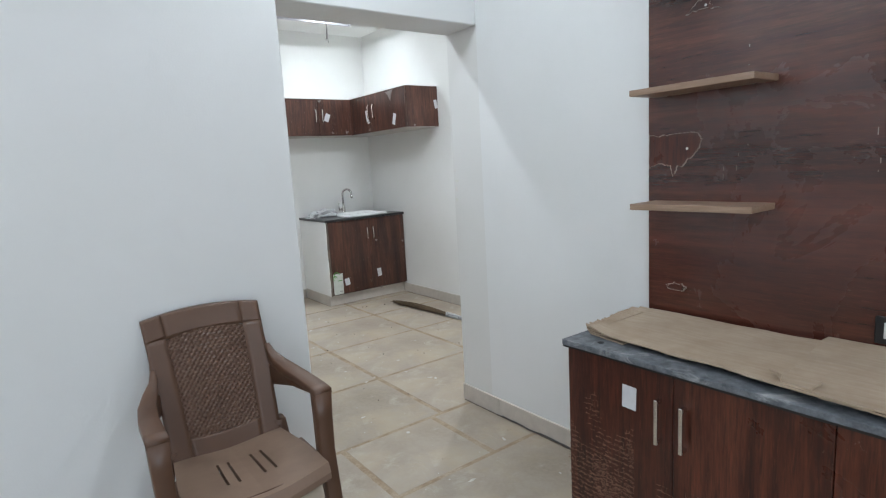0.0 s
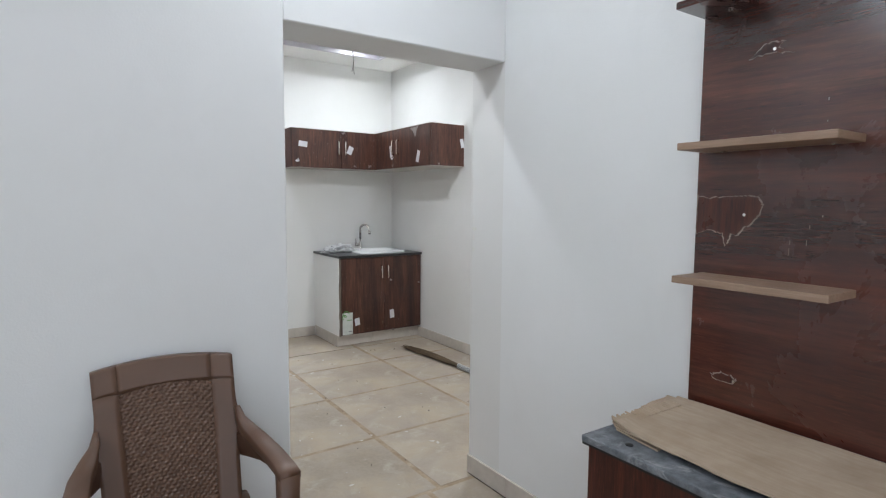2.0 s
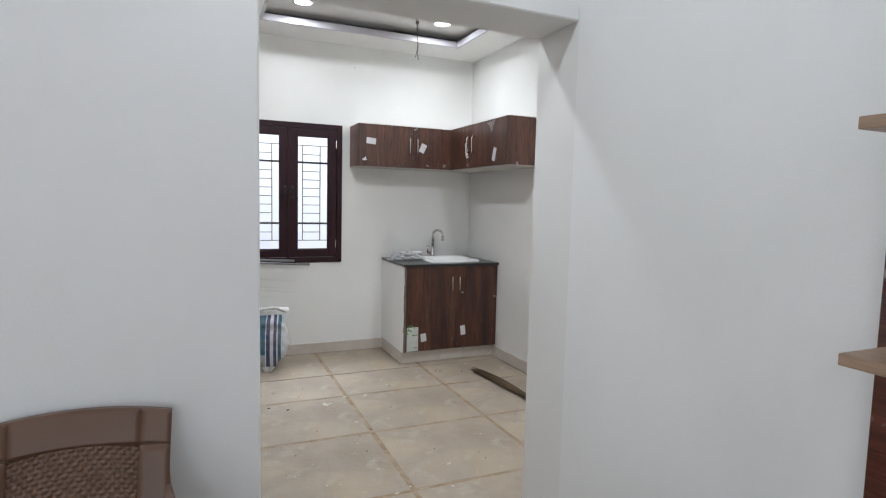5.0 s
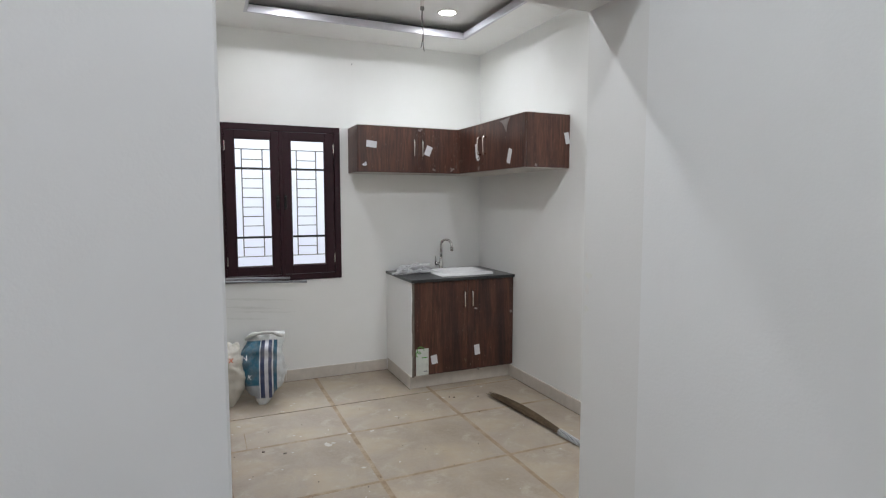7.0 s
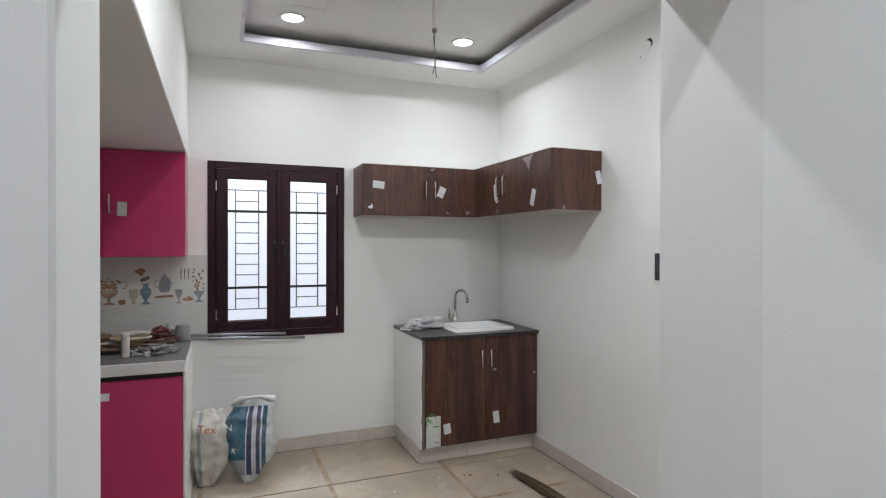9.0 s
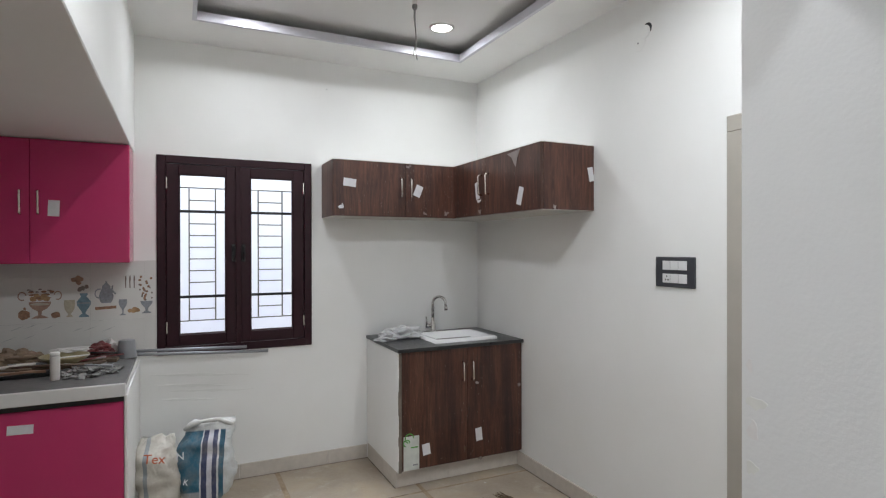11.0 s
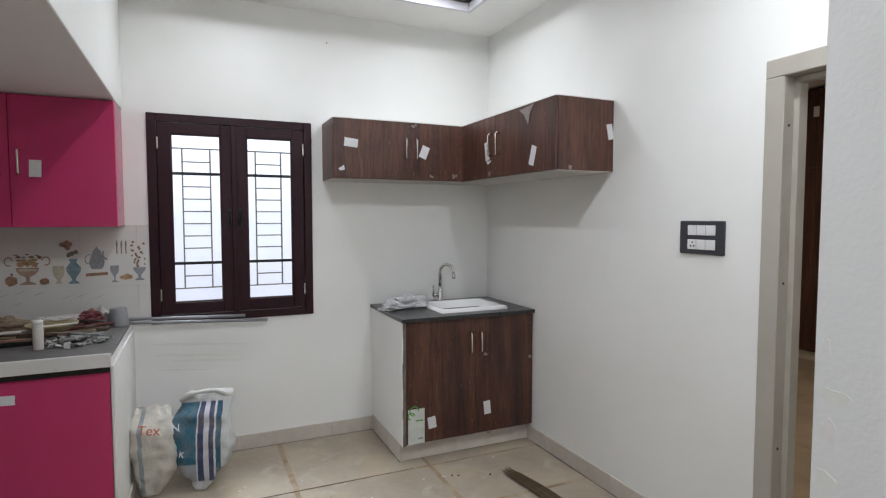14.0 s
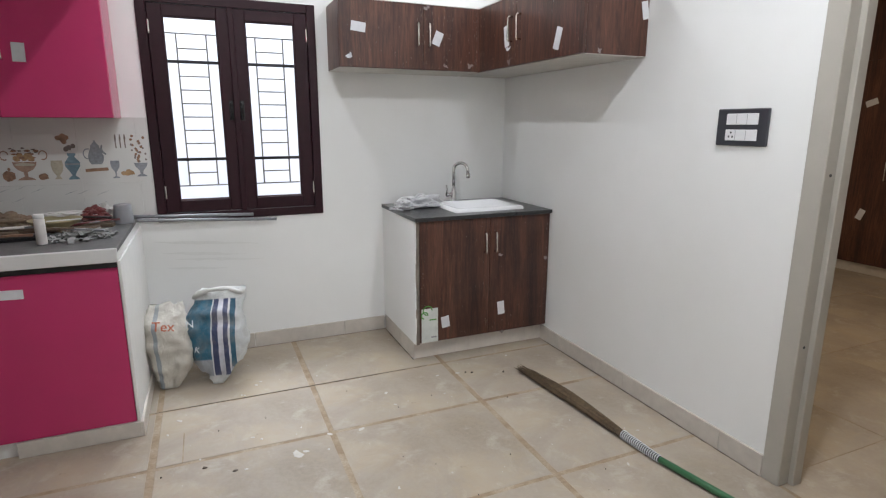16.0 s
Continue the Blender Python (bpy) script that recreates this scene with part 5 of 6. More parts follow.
for k in range(9000):
    y, z = rng.uniform(0.93, 1.428), rng.uniform(0.10, 0.62)
    near = 0.5 + 0.5 * noise.noise(Vector((y * 9, z * 6, 4.0)))
    fade = max(0.0, (z - 0.30) / 0.32) + (0.0 if y > 1.16 else 0.55 if y < 1.07 else 0.85)
    rows_ = 0.5 + 0.5 * math.sin(z * 340 + 1.5 * noise.noise(Vector((y * 14, z * 10, 1.0))))
    if near * 0.8 + rows_ * 0.32 < 0.43 + fade * 0.42:
        continue
    w, h = (rng.uniform(0.003, 0.013), rng.uniform(0.0008, 0.0022)) if k % 10 else (rng.uniform(0.0006, 0.0012), rng.uniform(0.004, 0.02))
    lean = rng.uniform(-0.0015, 0.0015)
    n = len(verts)
    for d in (-0.0007, 0.0005):
        verts += [(CX0 + d, y, z), (CX0 + d, y + w, z + lean), (CX0 + d, y + w * 0.9, z + lean + h), (CX0 + d, y + w * 0.1, z + h)]
    faces += [(n, n + 1, n + 2, n + 3), (n + 7, n + 6, n + 5, n + 4), (n, n + 4, n + 5, n + 1), (n + 1, n + 5, n + 6, n + 2), (n + 2, n + 6, n + 7, n + 3), (n + 3, n + 7, n + 4, n)]
me = bpy.data.meshes.new("worn_patch")
me.from_pydata(verts, [], faces)
me.materials.append(M_WORN)
ob = new("worn_patch", me)
ob.parent, ob.matrix_parent_inverse = con, Matrix.Translation(-AT[con.name])
tagged(ob, "pale scratches where the laminate is worn", kind="stuff")
ctop = thing("console_top", (1.9, -0.1, CZ), "dusty dark grey granite slab on the console", "countertop")
part("slab", box(CX0 - 0.016, XL - 0.001, -1.6, CY1 + 0.012, CZ + 0.007, CZ + 0.028, 0.003, 2), M_GRANITE_D, ctop)
# shadow line below the slab, made as a thin black strip
part("under_strip", box(CX0 - 0.014, XL - 0.001, -1.6, CY1 + 0.010, CZ + 0.0005, CZ + 0.0068), M_BLACK, ctop, "black strip drawn as the shadow gap under the slab")
part("dust_spot", lathe(bmesh.new(), [(0.012, 0), (0.011, 0.003), (0.004, 0.005)], (1.735, 1.32, CZ + 0.0275), 12), M_BLACK, ctop)


def cardboard():
    """Sheets of corrugated cardboard laid on the console, with wavy torn edges."""
    c = thing("cardboard_sheet", (1.93, 0.6, CZ + 0.03), "flattened torn corrugated cardboard laid over the console top", "cardboard")
    def sheet(y0, y1, x0, x1, z, seed, lift):
        bm = bmesh.new()
        nx, ny = 10, 60
        grid = []
        for j in range(ny + 1):
            y = y0 + (y1 - y0) * j / ny
            row = []
            for i in range(nx + 1):
                f = i / nx
                xa = x0[0] + (x0[1] - x0[0]) * j / ny + 0.008 * noise.noise(Vector((y * 5, seed, 0))) + 0.004 * noise.noise(Vector((y * 45, seed, 3)))
                x = xa + (x1 - xa) * f
                yy = y + 0.012 * noise.noise(Vector((x * 30, seed, j))) * (j in (0, ny)) + 0.05 * (f - 0.5) * (j / ny) ** 4
                zz = z + 0.007 * noise.noise(Vector((x * 7, y * 6, seed))) + lift * max(0, (j / ny - 0.9) / 0.1) ** 2 * (1 - f)
                row.append(bm.verts.new((x, yy, zz)))
            grid.append(row)
        for j in range(ny):
            for i in range(nx):
                bm.faces.new((grid[j][i], grid[j][i + 1], grid[j + 1][i + 1], grid[j + 1][i]))
        ex = bmesh.ops.extrude_face_region(bm, geom=list(bm.faces))
        bmesh.ops.translate(bm, vec=(0, 0, 0.005), verts=[g for g in ex["geom"] if isinstance(g, bmesh.types.BMVert)])
        return bm
    for k in range(3):
        part("end_layer", sheet(1.25, 1.43 + 0.012 * k, (1.762 + 0.008 * k, 1.782 + 0.006 * k), 2.15, CZ + 0.0305 + 0.006 * k, 20.0 + k, 0.004), M_CARD, c)
    rng = random.Random(14)
    for k in range(26):
        x = 1.79 + 0.0118 * k
        part("flute", tube(bmesh.new(), [(x, 1.385, CZ + 0.052), (x + 0.002, 1.436 + rng.uniform(-0.012, 0.008), CZ + 0.056 + rng.uniform(-0.002, 0.002))], 0.0036, 6), M_CARD, c)
    part("torn_tab", sheet(0.66, 0.76, (1.700, 1.715), 1.775, CZ + 0.062, 31.0, 0.02), M_CARD, c)
    part("lower_sheet", sheet(-1.3, 1.40, (1.74, 1.795), 2.165, CZ + 0.036, 2.0, 0.004), M_CARDEDGE, c)
    part("upper_sheet", sheet(0.35, 1.42, (1.690, 1.770), 2.160, CZ + 0.046, 5.0, 0.012), M_CARD, c)
    part("front_sheet", sheet(-1.3, 0.765, (1.672, 1.695), 2.190, CZ + 0.056, 9.0, 0.0), M_CARD, c)


cardboard()
sock = thing("panel_socket", (PX, 0.62, 0.82), "black socket plate with white module on the panel", "socket")
part("plate", box(PX - 0.010, PX + 0.001, 0.535, 0.668, 0.838, 0.922, 0.003), M_BLACK, sock)
part("module", box(PX - 0.013, PX - 0.009, 0.565, 0.645, 0.856, 0.906, 0.002), M_SWITCHW, sock)


# dark tube stands in for the crack between skirting and floor
pts = [(XL - 0.017 + 0.004 * math.sin(k * 1.7), 1.46 + k * 0.05, 0.006 + 0.007 * max(0, math.sin(k * 0.75))) for k in range(19)]
solid("floor_cable", tube(bmesh.new(), pts, 0.0045, 8), M_WIRE, "thin dark wavy line standing for the crack below the skirting", "cable", "", True)


# ---- plastic armchair ----
def armchair():
    c = new("plastic_armchair")
    tagged(c, "brown moulded plastic armchair with woven-pattern back, against the wall", "chair")
    def p(name, bm, label="", smooth=False, m=None):
        ob = new(name, mesh_of(name, bm, m or M_CHAIR, smooth))
        ob.parent = c
        return tagged(ob, label)
    # local: seat faces -y, back at +y; back plane leans
    def back(x, z):
        """Where the back's surface is at width x and height z."""
        f = (z - 0.43) / 0.51
        return 0.13 + 0.145 * f + 0.05 * f * f - 0.10 * x * x * 3
    def half(z):
        f = (z - 0.43) / 0.51
        return 0.196 + 0.020 * f
    def curved(x0f, x1f, z0f, z1f, thick, nx=16, nz=10, bow=0.0):
        bm = bmesh.new()
        g = []
        for j in range(nz + 1):
            row = []
            for i in range(nx + 1):
                u = i / nx
                zl, zh = z0f(u), z1f(u)
                z = zl + (zh - zl) * j / nz
                x = x0f(z) + (x1f(z) - x0f(z)) * u
                row.append(bm.verts.new((x, back(x, z), z)))
            g.append(row)
        for j in range(nz):
            for i in range(nx):
                bm.faces.new((g[j][i], g[j][i + 1], g[j + 1][i + 1], g[j + 1][i]))
        ex = bmesh.ops.extrude_face_region(bm, geom=list(bm.faces))
        bmesh.ops.translate(bm, vec=(0, thick, 0), verts=[q for q in ex["geom"] if isinstance(q, bmesh.types.BMVert)])
        return bm
    arch = lambda u: 0.925 + 0.018 * (1 - (2 * u - 1) ** 2)
    arch2 = lambda u: 0.848 + 0.016 * (1 - (2 * u - 1) ** 2)
    gap = 0.0004
    part_u = 0.072 / 0.43
    p("rail_backing", curved(lambda z: -half(z) + 0.002, lambda z: half(z) - 0.002, lambda u: arch2(u) - 0.006, lambda u: arch(u) - 0.002, 0.018), "", True).location = (0, 0.004, 0)
    p("top_rail", curved(lambda z: -half(z) + 0.072 + gap, lambda z: half(z) - 0.072 - gap, lambda u: arch2(part_u + u * (1 - 2 * part_u)), lambda u: arch(part_u + u * (1 - 2 * part_u)), 0.024), "", True)
    p("corner_block", curved(lambda z: -half(z), lambda z: -half(z) + 0.072 - gap, lambda u: arch2(u * part_u) + 0.002, lambda u: arch(u * part_u), 0.024, 5), "", True)
    p("corner_block", curved(lambda z: half(z) - 0.072 + gap, lambda z: half(z), lambda u: arch2(1 - part_u + u * part_u) + 0.002, lambda u: arch(1 - part_u + u * part_u), 0.024, 5), "", True)
    for s in (-1, 1):
        inner = lambda z, s=s: s * (half(z) - 0.072)
        outer = lambda z, s=s: s * (half(z) + 0.012 * max(0, 1 - abs(z - 0.70) / 0.09))
        a, b = (outer, inner) if s < 0 else (inner, outer)
        p("side_stile", curved(a, b, lambda u: 0.43, lambda u, s=s: arch2(0.08), 0.022, 5, 24), "", True)
    p("lower_rail", curved(lambda z: -half(z) + 0.07, lambda z: half(z) - 0.07, lambda u: 0.43, lambda u: 0.505 - 0.012 * (1 - (2 * u - 1) ** 2), 0.022), "", True)
    # woven panel: one moulded sheet with basket-weave relief
    bm = bmesh.new()
    rows, cols, per, sub = 34, 28, 6, 6
    z0, z1 = 0.494, 0.847
    sheet = []
    for j in range(rows * sub + 1):
        line = []
        for i in range(cols * per + 1):
            fz, fx = j / sub, i / per
            zc = z0 + (z1 - z0) * fz / rows
            hw = half(zc) - 0.068
            x = -hw + 2 * hw * i / (cols * per)
            over = math.cos(math.pi * fx + math.pi * (int(fz) % 2))
            swell = abs(math.sin(math.pi * fz)) ** 0.7
            arc = 0.018 * (1 - (x / hw) ** 2) * (zc - z0) / (z1 - z0)
            line.append(bm.verts.new((x, back(x, zc) + 0.010 - 0.0050 * (0.5 + 0.5 * over) * swell, zc + arc + 0.0006 * over)))
        sheet.append(line)
    for u, v in zip(sheet, sheet[1:]):
        for i in range(cols * per):
            bm.faces.new((u[i], u[i + 1], v[i + 1], v[i]))
    ex = bmesh.ops.extrude_face_region(bm, geom=list(bm.faces))
    bmesh.ops.translate(bm, vec=(0, 0.004, 0), verts=[q for q in ex["geom"] if isinstance(q, bmesh.types.BMVert)])
    p("woven_panel", bm, "woven rattan-pattern back panel", True)
    # seat with drain slots
    slots = [(-0.085, 0.0), (-0.045, 0.02), (0.045, 0.02), (0.085, 0.0)]
    xs = sorted({-0.235, 0.235} | {sx + d for sx, _ in slots for d in (-0.005, 0.005)} | {-0.18, -0.14, -0.065, 0.0, 0.065, 0.14, 0.18})
    yss = [-0.27, -0.255, -0.20, -0.14, -0.13, -0.06, 0.0, 0.02, 0.08, 0.14]
    bm = bmesh.new()
    def sz(x, y):
        return 0.452 - 0.018 * math.exp(-((x / 0.17) ** 2)) + 0.012 * max(0, (-y - 0.1)) - (0.03 if y < -0.26 else 0)
    grid = {}
    for i, x in enumerate(xs):
        for j, y in enumerate(yss):
            taper = 0.90 - 0.55 * y if y > -0.1 else 0.955 + 0.05 * (y + 0.1)
            grid[i, j] = bm.verts.new((x * taper, y + 0.03 * (1 - (x / 0.235) ** 2) * (-1 if y < -0.2 else 0), sz(x, y)))
    for i in range(len(xs) - 1):
        for j in range(len(yss) - 1):
            cx, cy = (xs[i] + xs[i + 1]) / 2, (yss[j] + yss[j + 1]) / 2
            if any(abs(cx - sx) < 0.005 for sx, _ in slots) and -0.14 < cy < 0.02:
                continue
            bm.faces.new((grid[i, j], grid[i + 1, j], grid[i + 1, j + 1], grid[i, j + 1]))
    ex = bmesh.ops.extrude_face_region(bm, geom=list(bm.faces))
    bmesh.ops.translate(bm, vec=(0, 0, -0.022), verts=[q for q in ex["geom"] if isinstance(q, bmesh.types.BMVert)])
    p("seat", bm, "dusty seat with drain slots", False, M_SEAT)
    # plate added under the seat to keep bright floor out of the slots
    p("seat_rib", box(-0.12, 0.12, -0.16, 0.04, 0.392, 0.398, 0.002))
    p("seat_apron", box(-0.225, 0.225, -0.262, -0.25, 0.385, 0.438, 0.004))
    for s in (-1, 1):
        # arm: from the back stile forward, then down into the front leg
        arm = [(s * 0.208, 0.222, 0.765), (s * 0.214, 0.205, 0.722), (s * 0.232, 0.165, 0.690), (s * 0.254, 0.10, 0.670), (s * 0.266, 0.0, 0.662), (s * 0.268, -0.10, 0.660), (s * 0.268, -0.158, 0.656)]
        p("arm", sweep(bmesh.new(), arm, [(0.014, 0.03), (0.028, 0.055), (0.050, 0.050), (0.060, 0.036), (0.063, 0.030), (0.064, 0.028), (0.064, 0.026)], (1, 0, 0), 0.25), "", True)
        arm2 = [(s * 0.205, 0.190, 0.645), (s * 0.250, 0.08, 0.640), (s * 0.282, -0.02, 0.630), (s * 0.283, -0.085, 0.615), (s * 0.276, -0.120, 0.585)]
        p("arm_web", sweep(bmesh.new(), arm2, [(0.014, 0.075), (0.014, 0.045), (0.014, 0.045), (0.014, 0.07), (0.016, 0.09)], (1, 0, 0), 0.2), "", True)
        leg = [(s * 0.268, -0.134, 0.655), (s * 0.268, -0.132, 0.56), (s * 0.264, -0.140, 0.44), (s * 0.268, -0.175, 0.2), (s * 0.275, -0.21, 0.0)]
        p("front_leg", sweep(bmesh.new(), leg, [(0.063, 0.054), (0.058, 0.050), (0.055, 0.050), (0.050, 0.048), (0.046, 0.046)], (1, 0, 0), 0.15), "", True)
        leg = [(s * 0.20, 0.15, 0.48), (s * 0.232, 0.17, 0.30), (s * 0.24, 0.215, 0.0)]
        p("back_leg", sweep(bmesh.new(), leg, [(0.045, 0.05), (0.044, 0.046), (0.040, 0.044)], (1, 0, 0)), "", True)
        p("seat_side", box(min(s * 0.205, s * 0.262), max(s * 0.205, s * 0.240), -0.155, 0.02, 0.395, 0.435, 0.005))
    return c


chair = armchair()
chair.matrix_basis = pose(0.690, 2.085, 0.0, 0, 0, 0) @ Matrix.Diagonal((1, 1, 1.010, 1))


# ---- wardrobe in the next room ----
def wardrobe():
    x0 = 7.60
    w = thing("wardrobe", (x0 + 0.3, 5.8, 0), "tall dark walnut laminate wardrobe with stickers on its doors", "wardrobe")
    part("body", box(x0 + 0.02, BX1 - 0.01, 4.2, 7.58, 0.10, 2.94, 0.002), M_WALNUT, w)
    part("plinth_tile", box(x0 + 0.03, x0 + 0.05, 4.2, 7.58, 0, 0.10), M_SKIRT, w)
    for k in range(7):
        a = 4.2 + k * 0.4828
        d = part("door", box(x0, x0 + 0.018, a + 0.001, a + 0.4818, 0.102, 2.10, 0.002), M_WALNUT, w)
        part("loft_door", box(x0, x0 + 0.018, a + 0.001, a + 0.4818, 2.104, 2.938, 0.002), M_WALNUT, w)
        hy = a + 0.44 if k % 2 == 0 else a + 0.04
        d_handle(d, (x0, hy, 0.95), (x0, hy, 1.15), (-0.03, 0, 0))
    for y, z, t in ((5.92, 1.70, 70), (5.86, 0.60, 20), (6.12, 2.70, 0)):
        sticker(w, (x0 - 0.001, y, z), 0.06, 0.11, "-x", t)


wardrobe()

# ---- picture tiles behind the counter ----
def backsplash():
    b = thing("backsplash", (0.3, YB, 0.94), "glossy cream wall tiles with painted crockery and fruit", "wall tiles")
    b["kind"] = "structure"
    yf = YB - 0.008
    xs = [XK, -0.64, -0.34, -0.04, 0.26, 0.56, 0.86, 1.16, 1.226]
    zs = [0.9405, 1.145, 1.425, 1.520]
    for x0, x1 in zip(xs, xs[1:]):
        for z0, z1 in zip(zs, zs[1:]):
            part("wall_tile", box(x0 + 0.0003, x1 - 0.0003, yf, YB, z0 + 0.0003, z1 - 0.0003, 0.0003), M_BTILE, b)
    layer = [0.0]
    def decal(name, shapes, material):
        """Painted motif: flat outlines on the glaze, each a hair prouder than the last."""
        bm = bmesh.new()
        for pts in shapes:
            layer[0] = 0.0004 + (layer[0] + 0.00011) % 0.0012
            f = bm.faces.new([bm.verts.new((x, yf - layer[0], z)) for x, z in pts])
            ex = bmesh.ops.extrude_face_region(bm, geom=[f])
            bmesh.ops.translate(bm, vec=(0, 0.0018, 0), verts=[g for g in ex["geom"] if isinstance(g, bmesh.types.BMVert)])
        part(name, bm, material, b)
    def turned(x, z, prof):
        return [(x + w, z + h) for w, h in prof] + [(x - w, z + h) for w, h in prof[::-1]]
    def blob(x, z, rx, rz, seed, n=10):
        g = random.Random(seed)
        return [(x + rx * math.cos(k * math.tau / n) * g.uniform(0.75, 1.1), z + rz * math.sin(k * math.tau / n) * g.uniform(0.75, 1.1)) for k in range(n)]
    def arc(x, z, r0, r1, a0, a1, sx=1.0):
        up = [(x + sx * r0 * math.cos(a0 + (a1 - a0) * k / 8), z + r0 * math.sin(a0 + (a1 - a0) * k / 8)) for k in range(9)]
        dn = [(x + sx * r1 * math.cos(a0 + (a1 - a0) * k / 8), z + r1 * math.sin(a0 + (a1 - a0) * k / 8)) for k in range(9)]
        return up + dn[::-1]
    vase = [(0.026, 0), (0.026, 0.008), (0.008, 0.022), (0.014, 0.038), (0.036, 0.075), (0.038, 0.095), (0.022, 0.118), (0.014, 0.128), (0.022, 0.142), (0.020, 0.148)]
    goblet = [(0.018, 0), (0.018, 0.004), (0.004, 0.012), (0.004, 0.036), (0.020, 0.062), (0.024, 0.085), (0.022, 0.102)]
    for dx in (0.0, -0.9):
        decal("painted_vase", [turned(0.825 + dx, 1.172, vase)], M_DECAL_BLUE)
        decal("painted_vase_band", [turned(0.825 + dx, 1.172 + 0.083, [(0.037, 0), (0.037, 0.008)])], M_DECAL_GREY)
        decal("painted_flower", [blob(0.79 + dx + a, 1.400 + c, 0.016, 0.014, k) for k, (a, c) in enumerate(((0, 0), (0.02, 0.008), (-0.018, 0.006), (0.006, 0.018), (0.008, -0.014)))], M_DECAL_BROWN)
        decal("painted_stems", [blob(0.815 + dx + a, 1.348 + c, 0.013, 0.016, k + 9) for k, (a, c) in enumerate(((0.024, 0.012), (-0.012, -0.004), (0.004, 0.004)))], M_DECAL_DARK)
        decal("painted_cup", [turned(0.750 + dx, 1.176, [(0.018, 0), (0.016, 0.005), (0.006, 0.018), (0.024, 0.045), (0.030, 0.08), (0.027, 0.105)])], M_DECAL_SAND)
        decal("painted_teapot", [turned(0.945 + dx, 1.255, [(0.026, 0), (0.036, 0.018), (0.040, 0.045), (0.030, 0.078), (0.022, 0.098), (0.024, 0.104), (0.012, 0.118), (0.004, 0.128), (0.005, 0.136)]),
                                 arc(0.907 + dx, 1.315, 0.032, 0.025, 1.2, 4.6, 0.8), arc(1.008 + dx, 1.345, 0.040, 0.030, 2.6, 4.4, 0.9)], M_DECAL_GREY)
        decal("painted_shelf", [[(0.885 + dx, 1.212), (1.000 + dx, 1.218), (1.000 + dx, 1.236), (0.885 + dx, 1.230)]], M_DECAL_BROWN)
        decal("painted_cutlery", [[(x + dx - 0.003, 1.345), (x + dx + 0.003, 1.345), (x + dx + 0.002, 1.385), (x + dx + 0.005, 1.400), (x + dx + 0.003, 1.424), (x + dx - 0.003, 1.424), (x + dx - 0.005, 1.400)] for x in (1.052, 1.076, 1.100)], M_DECAL_DARK)
        decal("painted_glass", [turned(1.036 + dx, 1.172, goblet)], M_DECAL_GREY)
        decal("painted_bread", [blob(1.095 + dx + a, 1.196 + c, 0.017, 0.014, k + 20) for k, (a, c) in enumerate(((0, 0), (0.022, 0.004), (-0.016, 0.004), (0.006, 0.014)))], M_DECAL_ORANGE)
        decal("painted_bowl", [turned(1.170 + dx, 1.178, [(0.026, 0), (0.024, 0.006), (0.007, 0.016), (0.010, 0.036), (0.030, 0.060), (0.036, 0.08)])], M_DECAL_GREY)
        decal("painted_plant", [blob(1.160 + dx + 0.042 * math.cos(k * 2.4) * (k / 15), 1.268 + k * 0.0105, 0.0085, 0.0085, k + 40, 7) for k in range(15)], M_DECAL_BROWN)
        decal("painted_leaves", [blob(1.165 + dx + 0.036 * math.sin(k * 1.9), 1.266 + k * 0.011, 0.006, 0.007, k + 60, 6) for k in range(11)], M_DECAL_DARK)
        decal("painted_fruit_bowl", [turned(0.600 + dx, 1.176, [(0.042, 0), (0.036, 0.007), (0.008, 0.02), (0.010, 0.044), (0.036, 0.058), (0.052, 0.080), (0.056, 0.10)]), arc(0.512 + dx, 1.312, 0.028, 0.021, 0.2, 5.2, 0.8), arc(0.690 + dx, 1.312, 0.028, 0.021, -2.0, 3.0, 0.8)], M_DECAL_ROSE)
        decal("painted_leaf", [blob(0.600 + dx + 0.075 * math.cos(k * 0.9) * (0.4 + 0.06 * k), 1.318 + 0.022 * math.sin(k * 2.1), 0.016, 0.007, k + 120, 7) for k in range(10)], M_DECAL_BROWN)
        decal("painted_twig", [blob(0.600 + dx + 0.06 * math.sin(k * 1.7), 1.338 + 0.014 * math.cos(k * 2.3), 0.011, 0.0045, k + 140, 6) for k in range(7)], M_DECAL_DARK)
        decal("painted_bowl_rim", [blob(0.600 + dx, 1.262, 0.048, 0.010, 150)], M_DECAL_SAND)
        decal("painted_fruit", [blob(0.600 + dx + a, 1.292 + c, 0.019, 0.017, k + 80) for k, (a, c) in enumerate(((0, 0.006), (-0.034, 0.002), (0.034, 0.0), (-0.016, 0.018), (0.02, 0.018)))], M_DECAL_ORANGE)
        decal("painted_jar", [blob(0.522 + dx, 1.200, 0.034, 0.030, 90), blob(0.680 + dx, 1.192, 0.026, 0.020, 91), blob(0.525 + dx, 1.237, 0.008, 0.010, 92, 6)], M_DECAL_BROWN)
    g = random.Random(12)
    veins = []
    for k in range(9):
        x, z = g.uniform(0.4, 1.15), g.uniform(0.99, 1.13)
        veins.append([(x, z), (x + 0.04, z + 0.014), (x + 0.075, z + 0.03), (x + 0.04, z + 0.0165)])
    decal("painted_vein", veins, M_DECAL_GREY)


backsplash()

# ---- skirting tiles and floor tiles ----
def skirting(name, pieces, label):
    """pieces: boxes of skirting tile along one wall."""
    s = thing(name, pieces[0][0:1] + pieces[0][2:3] + (0,), label, "skirting")
    s["kind"] = "structure"
    for b in pieces:
        part("skirting_tile", box(*b, 0.002), M_SKIRT, s)


